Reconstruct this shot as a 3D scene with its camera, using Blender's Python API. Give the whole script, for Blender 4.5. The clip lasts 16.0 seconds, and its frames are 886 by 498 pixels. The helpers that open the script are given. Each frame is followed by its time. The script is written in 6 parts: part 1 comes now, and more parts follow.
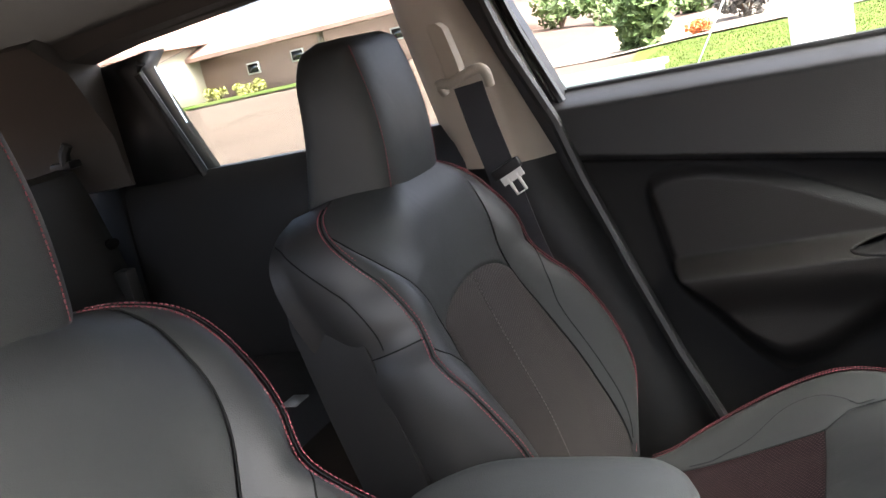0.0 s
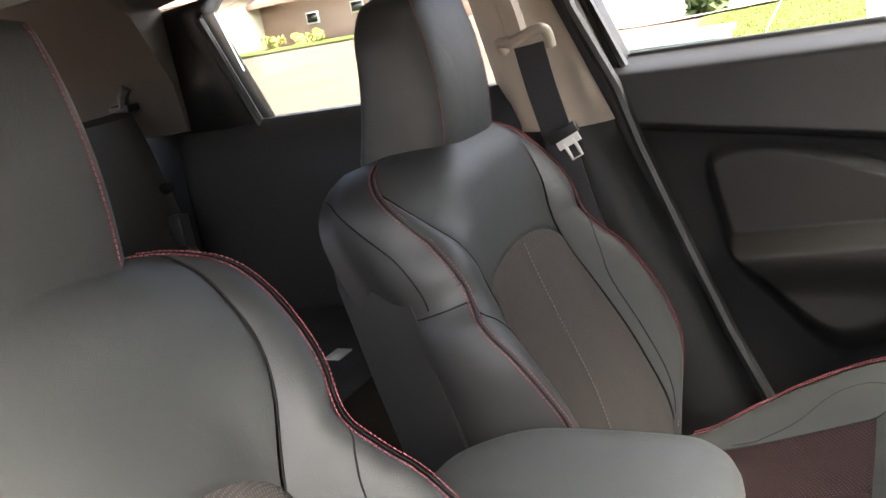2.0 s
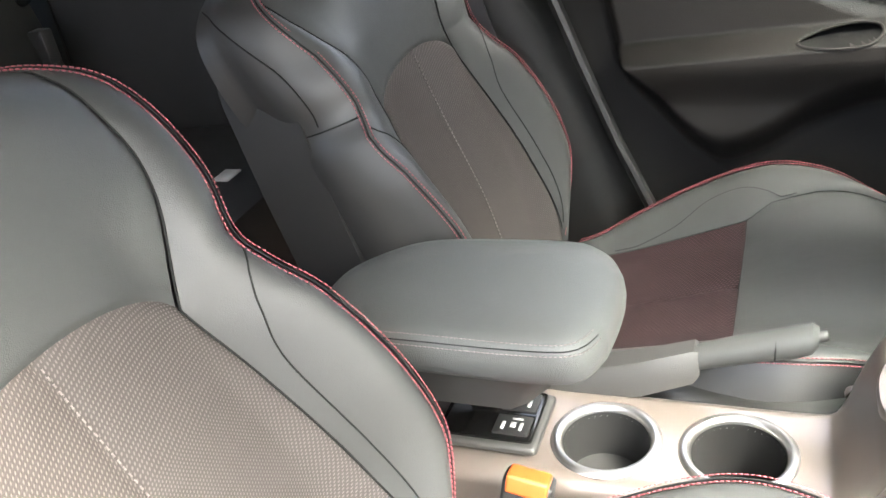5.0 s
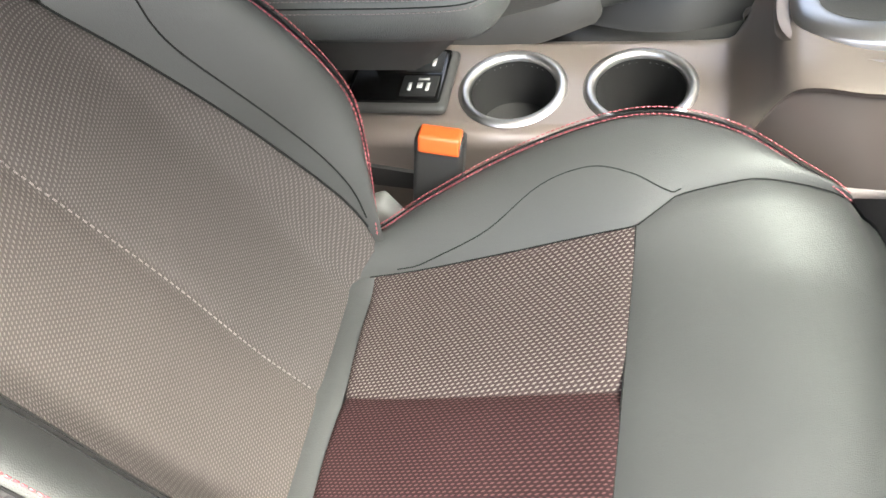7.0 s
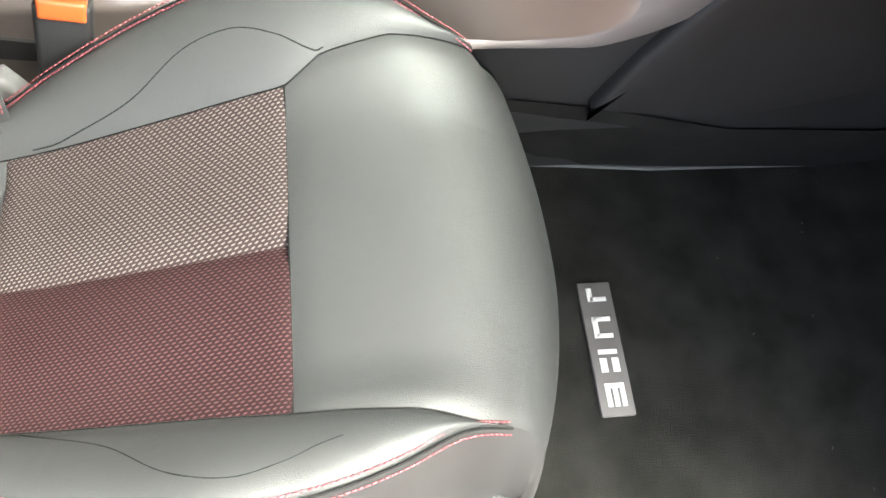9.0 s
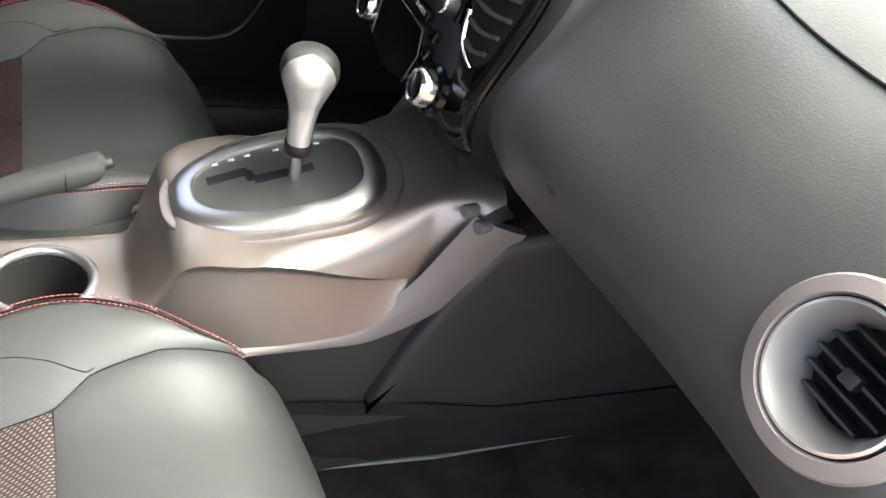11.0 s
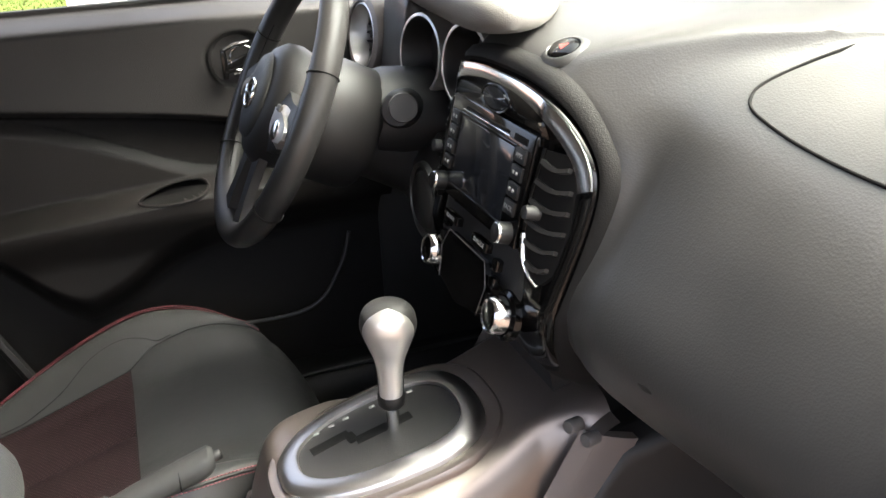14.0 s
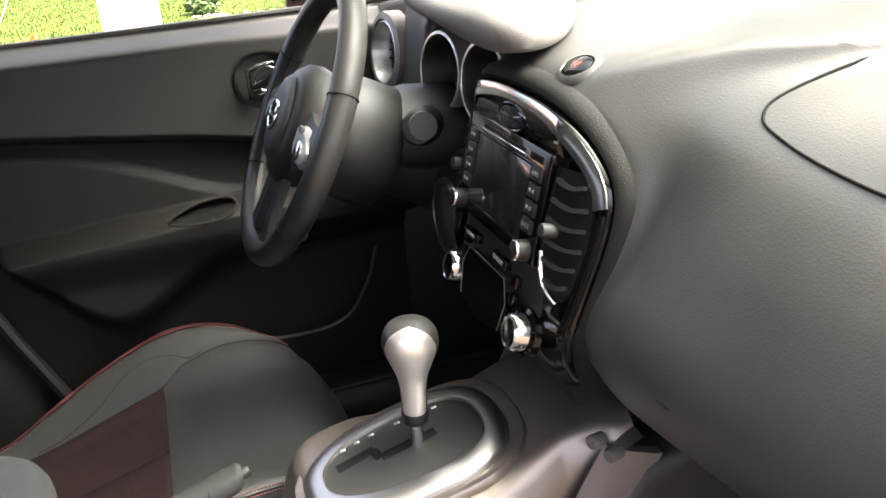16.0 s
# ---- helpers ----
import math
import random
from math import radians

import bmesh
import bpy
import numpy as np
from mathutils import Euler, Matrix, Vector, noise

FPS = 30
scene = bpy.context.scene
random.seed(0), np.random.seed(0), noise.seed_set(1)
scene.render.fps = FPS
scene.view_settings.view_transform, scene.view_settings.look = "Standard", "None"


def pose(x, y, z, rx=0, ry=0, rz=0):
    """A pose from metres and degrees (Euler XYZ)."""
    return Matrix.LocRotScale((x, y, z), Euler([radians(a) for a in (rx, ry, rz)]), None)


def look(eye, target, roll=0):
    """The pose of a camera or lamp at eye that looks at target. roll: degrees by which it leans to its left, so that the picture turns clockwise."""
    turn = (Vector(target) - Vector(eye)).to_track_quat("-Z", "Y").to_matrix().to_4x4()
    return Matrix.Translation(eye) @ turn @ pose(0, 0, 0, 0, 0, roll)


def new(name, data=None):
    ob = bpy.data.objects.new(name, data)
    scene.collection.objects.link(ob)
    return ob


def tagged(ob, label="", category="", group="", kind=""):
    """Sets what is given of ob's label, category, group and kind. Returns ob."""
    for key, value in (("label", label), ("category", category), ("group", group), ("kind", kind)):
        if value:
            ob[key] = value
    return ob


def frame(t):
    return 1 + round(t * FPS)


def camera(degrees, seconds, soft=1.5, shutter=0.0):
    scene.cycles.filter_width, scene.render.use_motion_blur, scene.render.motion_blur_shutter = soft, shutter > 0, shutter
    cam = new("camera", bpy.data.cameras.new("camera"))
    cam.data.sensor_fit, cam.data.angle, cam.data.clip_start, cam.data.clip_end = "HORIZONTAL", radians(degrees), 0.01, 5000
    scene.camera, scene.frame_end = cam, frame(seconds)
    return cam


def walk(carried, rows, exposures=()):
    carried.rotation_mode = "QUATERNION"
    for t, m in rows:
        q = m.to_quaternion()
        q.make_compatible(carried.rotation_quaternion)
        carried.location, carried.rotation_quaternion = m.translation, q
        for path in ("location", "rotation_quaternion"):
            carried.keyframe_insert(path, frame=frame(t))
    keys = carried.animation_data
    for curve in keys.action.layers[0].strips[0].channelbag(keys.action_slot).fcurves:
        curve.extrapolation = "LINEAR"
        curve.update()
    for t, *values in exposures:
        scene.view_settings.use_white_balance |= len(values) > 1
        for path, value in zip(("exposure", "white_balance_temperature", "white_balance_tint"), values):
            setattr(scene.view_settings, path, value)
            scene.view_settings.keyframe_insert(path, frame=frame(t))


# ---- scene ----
# x runs towards the front of the car, y towards the driver's side, z up from the carpet
PATH = [
    # seconds, eye, target, roll
    (0, (0.328, -0.698, 0.977), (-0.545, 1.037, 0.501), -12.8),
    (0.5, (0.319, -0.69, 0.972), (-0.68, 0.974, 0.488), -12.2),
    (1, (0.32, -0.687, 0.973), (-0.744, 0.941, 0.508), -12.2),
    (1.5, (0.322, -0.684, 0.977), (-0.786, 0.916, 0.515), -12.4),
    (2, (0.321, -0.687, 0.979), (-0.657, 0.97, 0.433), -10.7),
    (2.5, (0.323, -0.689, 0.982), (-0.539, 1.001, 0.347), -9.3),
    (3, (0.323, -0.686, 0.978), (-0.464, 1.009, 0.266), -8.7),
    (3.2, (0.321, -0.685, 0.976), (-0.432, 1.004, 0.214), -8.2),
    (5.3, (0.317, -0.681, 0.968), (-0.433, 0.852, -0.076), -11.1),
    (5.5, (0.316, -0.677, 0.964), (-0.458, 0.807, -0.131), -13.1),
    (6, (0.316, -0.676, 0.963), (-0.391, 0.755, -0.243), -12.9),
    (6.5, (0.322, -0.671, 0.966), (-0.261, 0.634, -0.433), -14.0),
    (7, (0.32, -0.67, 0.96), (-0.196, 0.454, -0.611), -16.5),
    (7.5, (0.31, -0.685, 0.963), (0.041, 0.371, -0.714), -10.4),
    (8, (0.307, -0.686, 0.972), (0.215, 0.36, -0.73), -3.1),
    (8.5, (0.308, -0.688, 0.975), (0.443, 0.239, -0.791), 5.8),
    (9, (0.309, -0.69, 0.978), (0.604, 0.212, -0.782), 13.6),
    (9.5, (0.306, -0.698, 0.987), (0.788, 0.277, -0.691), 20.4),
    (10, (0.309, -0.7, 0.995), (1.031, 0.33, -0.559), 26.3),
    (10.2, (0.311, -0.725, 1.002), (1.094, 0.383, -0.468), 25.8),
    (12.3, (0.334, -0.756, 1.002), (1.042, 0.845, 0.034), 0.9),
    (12.5, (0.336, -0.755, 1.001), (1.033, 0.871, 0.068), -0.3),
    (13, (0.336, -0.757, 1.005), (1.018, 0.91, 0.136), -1.4),
    (13.5, (0.338, -0.756, 1.008), (1.0, 0.942, 0.186), -2.2),
    (14, (0.336, -0.756, 1.01), (0.949, 0.971, 0.208), -2.7),
    (14.5, (0.339, -0.754, 1.014), (0.846, 1.008, 0.216), -3.8),
    (15, (0.342, -0.763, 1.019), (0.828, 1.022, 0.258), -4.5),
    (15.5, (0.341, -0.768, 1.02), (0.86, 1.003, 0.251), -4.6),
    (16, (0.349, -0.764, 1.022), (0.891, 0.995, 0.241), -4.7),
]


cam = camera(54.6, 16.0)
walk(cam, [(t, look(*row)) for t, *row in PATH],
     exposures=[(0, 4.1, 6200, 3), (0.5, 4.5, 6300, 3), (1.0, 4.6, 6500, 2), (2.0, 4.6, 6600, 2), (3.0, 5.3, 6700, 2), (5.5, 5.15, 6400, -2), (6.0, 4.9, 6400, -2), (6.5, 4.6, 6400, -2), (7.0, 4.15, 6300, -2), (7.5, 4.15, 6200, -3), (8.5, 4.4, 6300, -3), (9.5, 4.35, 6200, -2), (10.0, 4.5, 6200, -2), (12.5, 4.2, 6500, 2), (13.0, 4.15, 6500, 2), (14.0, 4.0, 6600, 2), (16.0, 4.05, 6700, 3)])

# ---- light ----
world = bpy.data.worlds.new("sky")
scene.world = world
world.use_nodes = True
wn = world.node_tree
sky = wn.nodes.new("ShaderNodeTexSky")
sky.sky_type, sky.sun_disc = "NISHITA", False
SUN_UP, SUN_TURN = 56, 107
sky.sun_elevation, sky.sun_rotation = radians(SUN_UP), radians(SUN_TURN)
sky.ozone_density = 0.3
sky.air_density, sky.dust_density = 0.3, 9.0
wn.links.new(sky.outputs[0], wn.nodes["Background"].inputs[0])
wn.nodes["Background"].inputs[1].default_value = 0.15
sun = new("sun", bpy.data.lights.new("sun", "SUN"))
sun.data.energy, sun.data.angle, sun.data.color = 0.8, radians(38), (1.0, 0.97, 0.93)
a, b = radians(SUN_TURN), radians(SUN_UP)
toward = Vector((math.sin(a) * math.cos(b), math.cos(a) * math.cos(b), math.sin(b)))
sun.matrix_world = look(toward * 30, (0, 0, 0))


# ---- materials ----
def material(name, colour, rough=0.5, metal=0.0, grain=0.0, size=400.0, vary=0.15, blotch=6.0, coat=0.0, spec=0.5, sheen=0.0, rough_vary=0.08, crease=0.0):
    m = bpy.data.materials.new(name)
    m.use_nodes = True
    t = m.node_tree
    p = t.nodes["Principled BSDF"]
    p.inputs["Roughness"].default_value, p.inputs["Metallic"].default_value = rough, metal
    p.inputs["Coat Weight"].default_value, p.inputs["Specular IOR Level"].default_value = coat, spec
    p.inputs["Sheen Weight"].default_value = sheen
    co = t.nodes.new("ShaderNodeTexCoord")
    big = t.nodes.new("ShaderNodeTexNoise")
    big.inputs["Scale"].default_value, big.inputs["Detail"].default_value = blotch, 4
    t.links.new(co.outputs["Object"], big.inputs["Vector"])
    ramp = t.nodes.new("ShaderNodeMapRange")
    ramp.inputs["From Min"].default_value, ramp.inputs["From Max"].default_value = 0.3, 0.7
    ramp.inputs["To Min"].default_value, ramp.inputs["To Max"].default_value = 1 - vary, 1 + vary
    t.links.new(big.outputs["Fac"], ramp.inputs["Value"])
    mul = t.nodes.new("ShaderNodeVectorMath")
    mul.operation = "SCALE"
    mul.inputs[0].default_value = colour
    t.links.new(ramp.outputs[0], mul.inputs["Scale"])
    t.links.new(mul.outputs[0], p.inputs["Base Color"])
    rr = t.nodes.new("ShaderNodeMapRange")
    rr.inputs["From Min"].default_value, rr.inputs["From Max"].default_value = 0.3, 0.7
    rr.inputs["To Min"].default_value, rr.inputs["To Max"].default_value = max(0.02, rough - rough_vary), min(1, rough + rough_vary)
    t.links.new(big.outputs["Fac"], rr.inputs["Value"])
    t.links.new(rr.outputs[0], p.inputs["Roughness"])
    if grain:
        fine = t.nodes.new("ShaderNodeTexVoronoi")
        fine.inputs["Scale"].default_value = size
        t.links.new(co.outputs["Object"], fine.inputs["Vector"])
        bump = t.nodes.new("ShaderNodeBump")
        bump.inputs["Strength"].default_value, bump.inputs["Distance"].default_value = grain, 0.001
        t.links.new(fine.outputs["Distance"], bump.inputs["Height"])
        if crease:
            slow = t.nodes.new("ShaderNodeTexNoise")
            slow.inputs["Scale"].default_value, slow.inputs["Detail"].default_value = 16, 2
            slow.inputs["Distortion"].default_value = 1.2
            t.links.new(co.outputs["Object"], slow.inputs["Vector"])
            wave = t.nodes.new("ShaderNodeBump")
            wave.inputs["Strength"].default_value, wave.inputs["Distance"].default_value = crease, 0.01
            t.links.new(slow.outputs["Fac"], wave.inputs["Height"])
            t.links.new(wave.outputs[0], bump.inputs["Normal"])
        t.links.new(bump.outputs[0], p.inputs["Normal"])
    return m


LEATHER = material("black leather", (0.0215, 0.0225, 0.0222), 0.54, grain=0.18, size=900, vary=0.12, spec=0.42, crease=0.10)
LEATHER_SIDE = material("black vinyl", (0.016, 0.016, 0.016), 0.5, grain=0.12, size=800)
DASH = material("grained black plastic", (0.028, 0.028, 0.0272), 0.42, grain=0.12, size=520, vary=0.08, spec=0.75)
DOOR = material("soft black door plastic", (0.0135, 0.0132, 0.013), 0.50, grain=0.2, size=500, vary=0.08, spec=0.4)
DOOR_WING = material("dark woven-look door plastic", (0.0075, 0.0068, 0.0063), 0.50, grain=0.3, size=600, vary=0.08, spec=0.25)
# near-black: painted shade in the door recess, own colour of the stack's lip
DOOR_SHADE_LIP = material("near-black for door recess shade and stack lip", (0.0058, 0.0056, 0.0054), 0.75, grain=0.3, size=700, vary=0.08, spec=0.2)
HARD = material("hard black plastic", (0.008, 0.008, 0.008), 0.48, grain=0.15, size=800)
PIANO = material("gloss black plastic", (0.003, 0.003, 0.003), 0.10, spec=0.4, rough_vary=0.02)
CHROME = material("satin chrome", (0.75, 0.75, 0.74), 0.18, metal=1.0, vary=0.03)
SILVER = material("silver painted plastic", (0.52, 0.51, 0.50), 0.32, metal=1.0, vary=0.05, rough_vary=0.03)
BRONZE = material("metallic bronze paint", (0.185, 0.158, 0.142), 0.32, metal=0.75, coat=0.0, vary=0.06, rough_vary=0.02)
CARPET = material("black carpet", (0.015, 0.0145, 0.0135), 0.95, grain=1.0, size=900, vary=0.35, blotch=25, spec=0.1)
BEIGE = material("beige pillar plastic", (0.37, 0.325, 0.27), 0.6, grain=0.1, size=700, vary=0.05)
ROOF_LINING = material("grey woven headliner", (0.048, 0.044, 0.040), 0.9, grain=0.4, size=1200, vary=0.08)
RED = material("red thread", (0.19, 0.040, 0.050), 0.6, grain=0.3, size=2000, vary=0.25, blotch=300)
SEAM = material("dark seam", (0.005, 0.005, 0.005), 0.8, spec=0.15)
WEBBING = material("black woven webbing", (0.02, 0.02, 0.024), 0.7, grain=0.5, size=1500)
TRIM_GREY = material("grey trim plastic", (0.10, 0.095, 0.09), 0.5, grain=0.2, size=900)
TRIM_DARK = material("dark grey trim plastic", (0.019, 0.0185, 0.018), 0.5, grain=0.25, size=900)
ARM_LEATHER = material("dark grey armrest leather", (0.032, 0.034, 0.034), 0.5, grain=0.35, size=800, vary=0.06)
SATIN = material("satin silver inlay", (0.62, 0.61, 0.59), 0.33, metal=0.85, vary=0.03, rough_vary=0.03)
RUBBER = material("grey rubber", (0.075, 0.075, 0.073), 0.6, grain=0.2, size=900)
WHITE_MARK = material("pale grey print", (0.36, 0.36, 0.35), 0.6)
ORANGE = material("orange plastic", (0.34, 0.060, 0.012), 0.42, rough_vary=0.04)
SCREEN = material("dark display glass", (0.012, 0.014, 0.018), 0.12, coat=0.5, rough_vary=0.03)


def clear_glass():
    m = bpy.data.materials.new("clear glass")
    m.use_nodes = True
    t = m.node_tree
    t.nodes.remove(t.nodes["Principled BSDF"])
    out = t.nodes["Material Output"]
    see, shine, mix, fres = (t.nodes.new(k) for k in ("ShaderNodeBsdfTransparent", "ShaderNodeBsdfGlossy", "ShaderNodeMixShader", "ShaderNodeFresnel"))
    see.inputs[0].default_value, shine.inputs["Roughness"].default_value = (0.86, 0.90, 0.88, 1), 0.02
    fres.inputs[0].default_value = 1.45
    t.links.new(fres.outputs[0], mix.inputs[0])
    t.links.new(see.outputs[0], mix.inputs[1])
    t.links.new(shine.outputs[0], mix.inputs[2])
    t.links.new(mix.outputs[0], out.inputs[0])
    return m


GLASS = clear_glass()
RED_MARK = material("red print", (0.40, 0.04, 0.035), 0.5)
HOOD = material("soft hood vinyl", (0.10, 0.096, 0.09), 0.55, grain=0.2, size=600, vary=0.05)
VENT_SLAT = material("vent slat plastic", (0.014, 0.014, 0.0135), 0.36, rough_vary=0.03)
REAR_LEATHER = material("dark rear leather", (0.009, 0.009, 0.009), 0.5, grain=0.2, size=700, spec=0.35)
MAT = material("black mat carpet", (0.034, 0.0335, 0.030), 0.95, grain=1.0, size=700, vary=0.4, blotch=14, spec=0.1)
WHITE_METAL = material("bare bright metal", (0.60, 0.59, 0.57), 0.4, metal=0.1, vary=0.04)
PAINT = material("car body paint", (0.25, 0.25, 0.26), 0.25, metal=0.5, coat=0.8)
MIRROR = material("mirror silvering", (0.9, 0.9, 0.9), 0.02, metal=1.0, vary=0.0, rough_vary=0.0)
CONCRETE = material("pale concrete", (0.060, 0.044, 0.037), 0.9, grain=0.4, size=60, vary=0.15, blotch=0.6, spec=0.05)
GRASS = material("lawn green", (0.040, 0.056, 0.012), 0.9, grain=0.6, size=90, vary=0.35, blotch=3.0, spec=0.05)
GRAVEL = material("pale gravel", (0.15, 0.13, 0.11), 0.95, grain=1.0, size=40, vary=0.25, blotch=5.0, spec=0.05)
STONE = material("pale stone", (0.55, 0.50, 0.44), 0.85, grain=0.5, size=60, vary=0.2)
LEAF = material("green leaves", (0.06, 0.095, 0.025), 0.7, vary=0.4, blotch=3.0)
LEAF_DARK = material("dark leaves", (0.045, 0.040, 0.035), 0.7, vary=0.4, blotch=3.0)
LEAF_ORANGE = material("orange flowers", (0.50, 0.13, 0.03), 0.7, vary=0.4, blotch=6.0)
LEAF_YELLOW = material("yellow leaves", (0.20, 0.19, 0.04), 0.7, vary=0.4, blotch=3.0)
BARK = material("brown bark", (0.10, 0.07, 0.05), 0.9, grain=0.5, size=60)
POST = material("white paint", (0.80, 0.79, 0.75), 0.6, vary=0.05)
CABINET = material("pale green metal", (0.20, 0.27, 0.235), 0.5, vary=0.06, blotch=2.0)
STUCCO = material("brown pink stucco", (0.30, 0.205, 0.17), 0.95, grain=0.6, size=30, vary=0.08, blotch=1.0)
STUCCO_PALE = material("pale stucco", (0.36, 0.31, 0.25), 0.95, grain=0.6, size=30, vary=0.08, blotch=1.0)
ROOFING = material("brown roof tile", (0.21, 0.125, 0.105), 0.9, grain=1.0, size=6, vary=0.2, blotch=2.0)
GARAGE = material("pale garage paint", (0.50, 0.44, 0.38), 0.6, vary=0.04)

STRIP = material("warm grey trim plastic", (0.15, 0.13, 0.12), 0.45, grain=0.2, size=900)
FLOOR_TRIM = material("dark footwell plastic", (0.0135, 0.0132, 0.013), 0.6, grain=0.2, size=900)
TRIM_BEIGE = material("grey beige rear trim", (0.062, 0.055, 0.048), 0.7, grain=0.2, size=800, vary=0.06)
WHEEL_LEATHER = material("smooth black wheel leather", (0.016, 0.016, 0.016), 0.36, grain=0.12, size=900)


# ---- building helpers ----
def thing(name, at, label, category, group="", kind=""):
    ob = new(name)
    ob.location = at
    ob.empty_display_size = 0.05
    return tagged(ob, label, category, group, kind)


def base_of(ob):
    at = Vector((0, 0, 0))
    while ob:
        at += ob.location
        ob = ob.parent
    return at


def part(name, bm, mat, parent=None, label="", smooth=True, at=None):
    """Links a bmesh, given in the world's coordinates, as one mesh under its thing."""
    shift = base_of(parent) if parent else Vector(at or (0, 0, 0))
    if shift.length:
        bmesh.ops.translate(bm, vec=-shift, verts=bm.verts)
    for e in bm.edges:
        if len(e.link_faces) == 2 and e.calc_face_angle(0) > 0.75:
            e.smooth = False
    me = bpy.data.meshes.new(name)
    bm.to_mesh(me)
    bm.free()
    me.materials.append(mat)
    if smooth:
        for f in me.polygons:
            f.use_smooth = True
    ob = new(name, me)
    if parent:
        ob.parent = parent
    else:
        ob.location = shift
    if label:
        ob["label"] = label
    return ob


def solo(name, bm, mat, label, category, at=(0, 0, 0), kind="", smooth=True, group=""):
    return tagged(part(name, bm, mat, None, "", smooth, at), label, category, group, kind)


def lerp_table(table, x):
    """Smooth interpolation of rows (x, value)."""
    if x <= table[0][0]:
        return table[0][1]
    for (x0, v0), (x1, v1) in zip(table, table[1:]):
        if x <= x1:
            t = (x - x0) / (x1 - x0)
            return v0 + (v1 - v0) * t
    return table[-1][1]


def smooth_table(table, n=4):
    """The same rows, rounded off by a Catmull-Rom curve."""
    out = []
    for i in range(len(table) - 1):
        p0, p1, p2, p3 = (table[max(0, min(len(table) - 1, i + k))] for k in (-1, 0, 1, 2))
        for j in range(n):
            t = j / n
            row = []
            for c0, c1, c2, c3 in zip(p0, p1, p2, p3):
                row.append(0.5 * (2 * c1 + (c2 - c0) * t + (2 * c0 - 5 * c1 + 4 * c2 - c3) * t * t + (3 * c1 - c0 - 3 * c2 + c3) * t ** 3))
            out.append(tuple(row))
    out.append(tuple(table[-1]))
    return out


def ease(t):
    t = max(0.0, min(1.0, t))
    return t * t * (3 - 2 * t)


def sheet(fn, nu, nv, closed_v=False, flip=False, size=None):
    """A bmesh from a function of u, v in 0..1; size: its length and width, for a woven pattern."""
    bm = bmesh.new()
    cols = nv if closed_v else nv + 1
    vs = [[bm.verts.new(fn(i / nu, j / nv)) for j in range(cols)] for i in range(nu + 1)]
    uv = bm.loops.layers.uv.new("weave") if size else None
    for i in range(nu):
        for j in range(nv):
            k = (j + 1) % cols
            f = [(i, j), (i + 1, j), (i + 1, k), (i, k)]
            f = f[::-1] if flip else f
            face = bm.faces.new([vs[p][q] for p, q in f])
            if size:
                for lp, (p, q) in zip(face.loops, f):
                    lp[uv].uv = (p / nu * size[0], q / nv * size[1])
    return bm


def loft(loops, cap=True, closed=True):
    """Joins loops of as many points each; caps the ends."""
    bm = bmesh.new()
    vs = [[bm.verts.new(p) for p in loop] for loop in loops]
    n = len(loops[0])
    for a, b in zip(vs, vs[1:]):
        for j in range(n if closed else n - 1):
            k = (j + 1) % n
            bm.faces.new((a[j], a[k], b[k], b[j]))
    if cap and closed:
        bm.faces.new(vs[0][::-1])
        bm.faces.new(vs[-1])
    bmesh.ops.recalc_face_normals(bm, faces=bm.faces)
    return bm


def box(x0, x1, y0, y1, z0, z1, bevel=0.0, seg=2):
    bm = bmesh.new()
    bmesh.ops.create_cube(bm, size=1)
    bmesh.ops.scale(bm, vec=(x1 - x0, y1 - y0, z1 - z0), verts=bm.verts)
    bmesh.ops.translate(bm, vec=((x0 + x1) / 2, (y0 + y1) / 2, (z0 + z1) / 2), verts=bm.verts)
    if bevel:
        bmesh.ops.bevel(bm, geom=bm.edges[:], offset=bevel, segments=seg, affect="EDGES", profile=0.6)
    return bm


def turned(bm, m):
    bmesh.ops.transform(bm, matrix=m, verts=bm.verts)
    return bm


def frame_at(at, way, up=(0, 0, 1)):
    """A matrix whose z runs along way and whose y is as near to up as it can be."""
    z = Vector(way).normalized()
    x = Vector(up).cross(z)
    if x.length < 1e-4:
        x = Vector((1, 0, 0))
    x.normalize()
    y = z.cross(x)
    return Matrix.Translation(at) @ Matrix((x, y, z)).transposed().to_4x4()


def tube(points, radius, n=8, closed=False, flat=1.0, up=(0, 0, 1), cap=True):
    """A tube along points; radius may be a number or a list; flat squeezes it along up."""
    pts = [Vector(p) for p in points]
    loops = []
    for i, p in enumerate(pts):
        if closed:
            way = pts[(i + 1) % len(pts)] - pts[i - 1]
        else:
            way = pts[min(i + 1, len(pts) - 1)] - pts[max(i - 1, 0)]
        m = frame_at(p, way, up)
        r = radius[i] if isinstance(radius, (list, tuple)) else radius
        loops.append([m @ Vector((r * math.cos(2 * math.pi * k / n), r * flat * math.sin(2 * math.pi * k / n), 0)) for k in range(n)])
    if closed:
        loops.append(loops[0])
        bm = loft(loops, cap=False)
        bmesh.ops.remove_doubles(bm, verts=bm.verts, dist=1e-6)
        return bm
    return loft(loops, cap=cap)


def lathe(profile, n=32, m=Matrix.Identity(4), squash=1.0):
    """Turns rows (radius, height) about z, then places the form by m."""
    loops = [[m @ Vector((r * math.cos(2 * math.pi * k / n), squash * r * math.sin(2 * math.pi * k / n), h)) for k in range(n)] for r, h in profile]
    bm = loft(loops, cap=False)
    bmesh.ops.remove_doubles(bm, verts=bm.verts, dist=1e-6)
    return bm


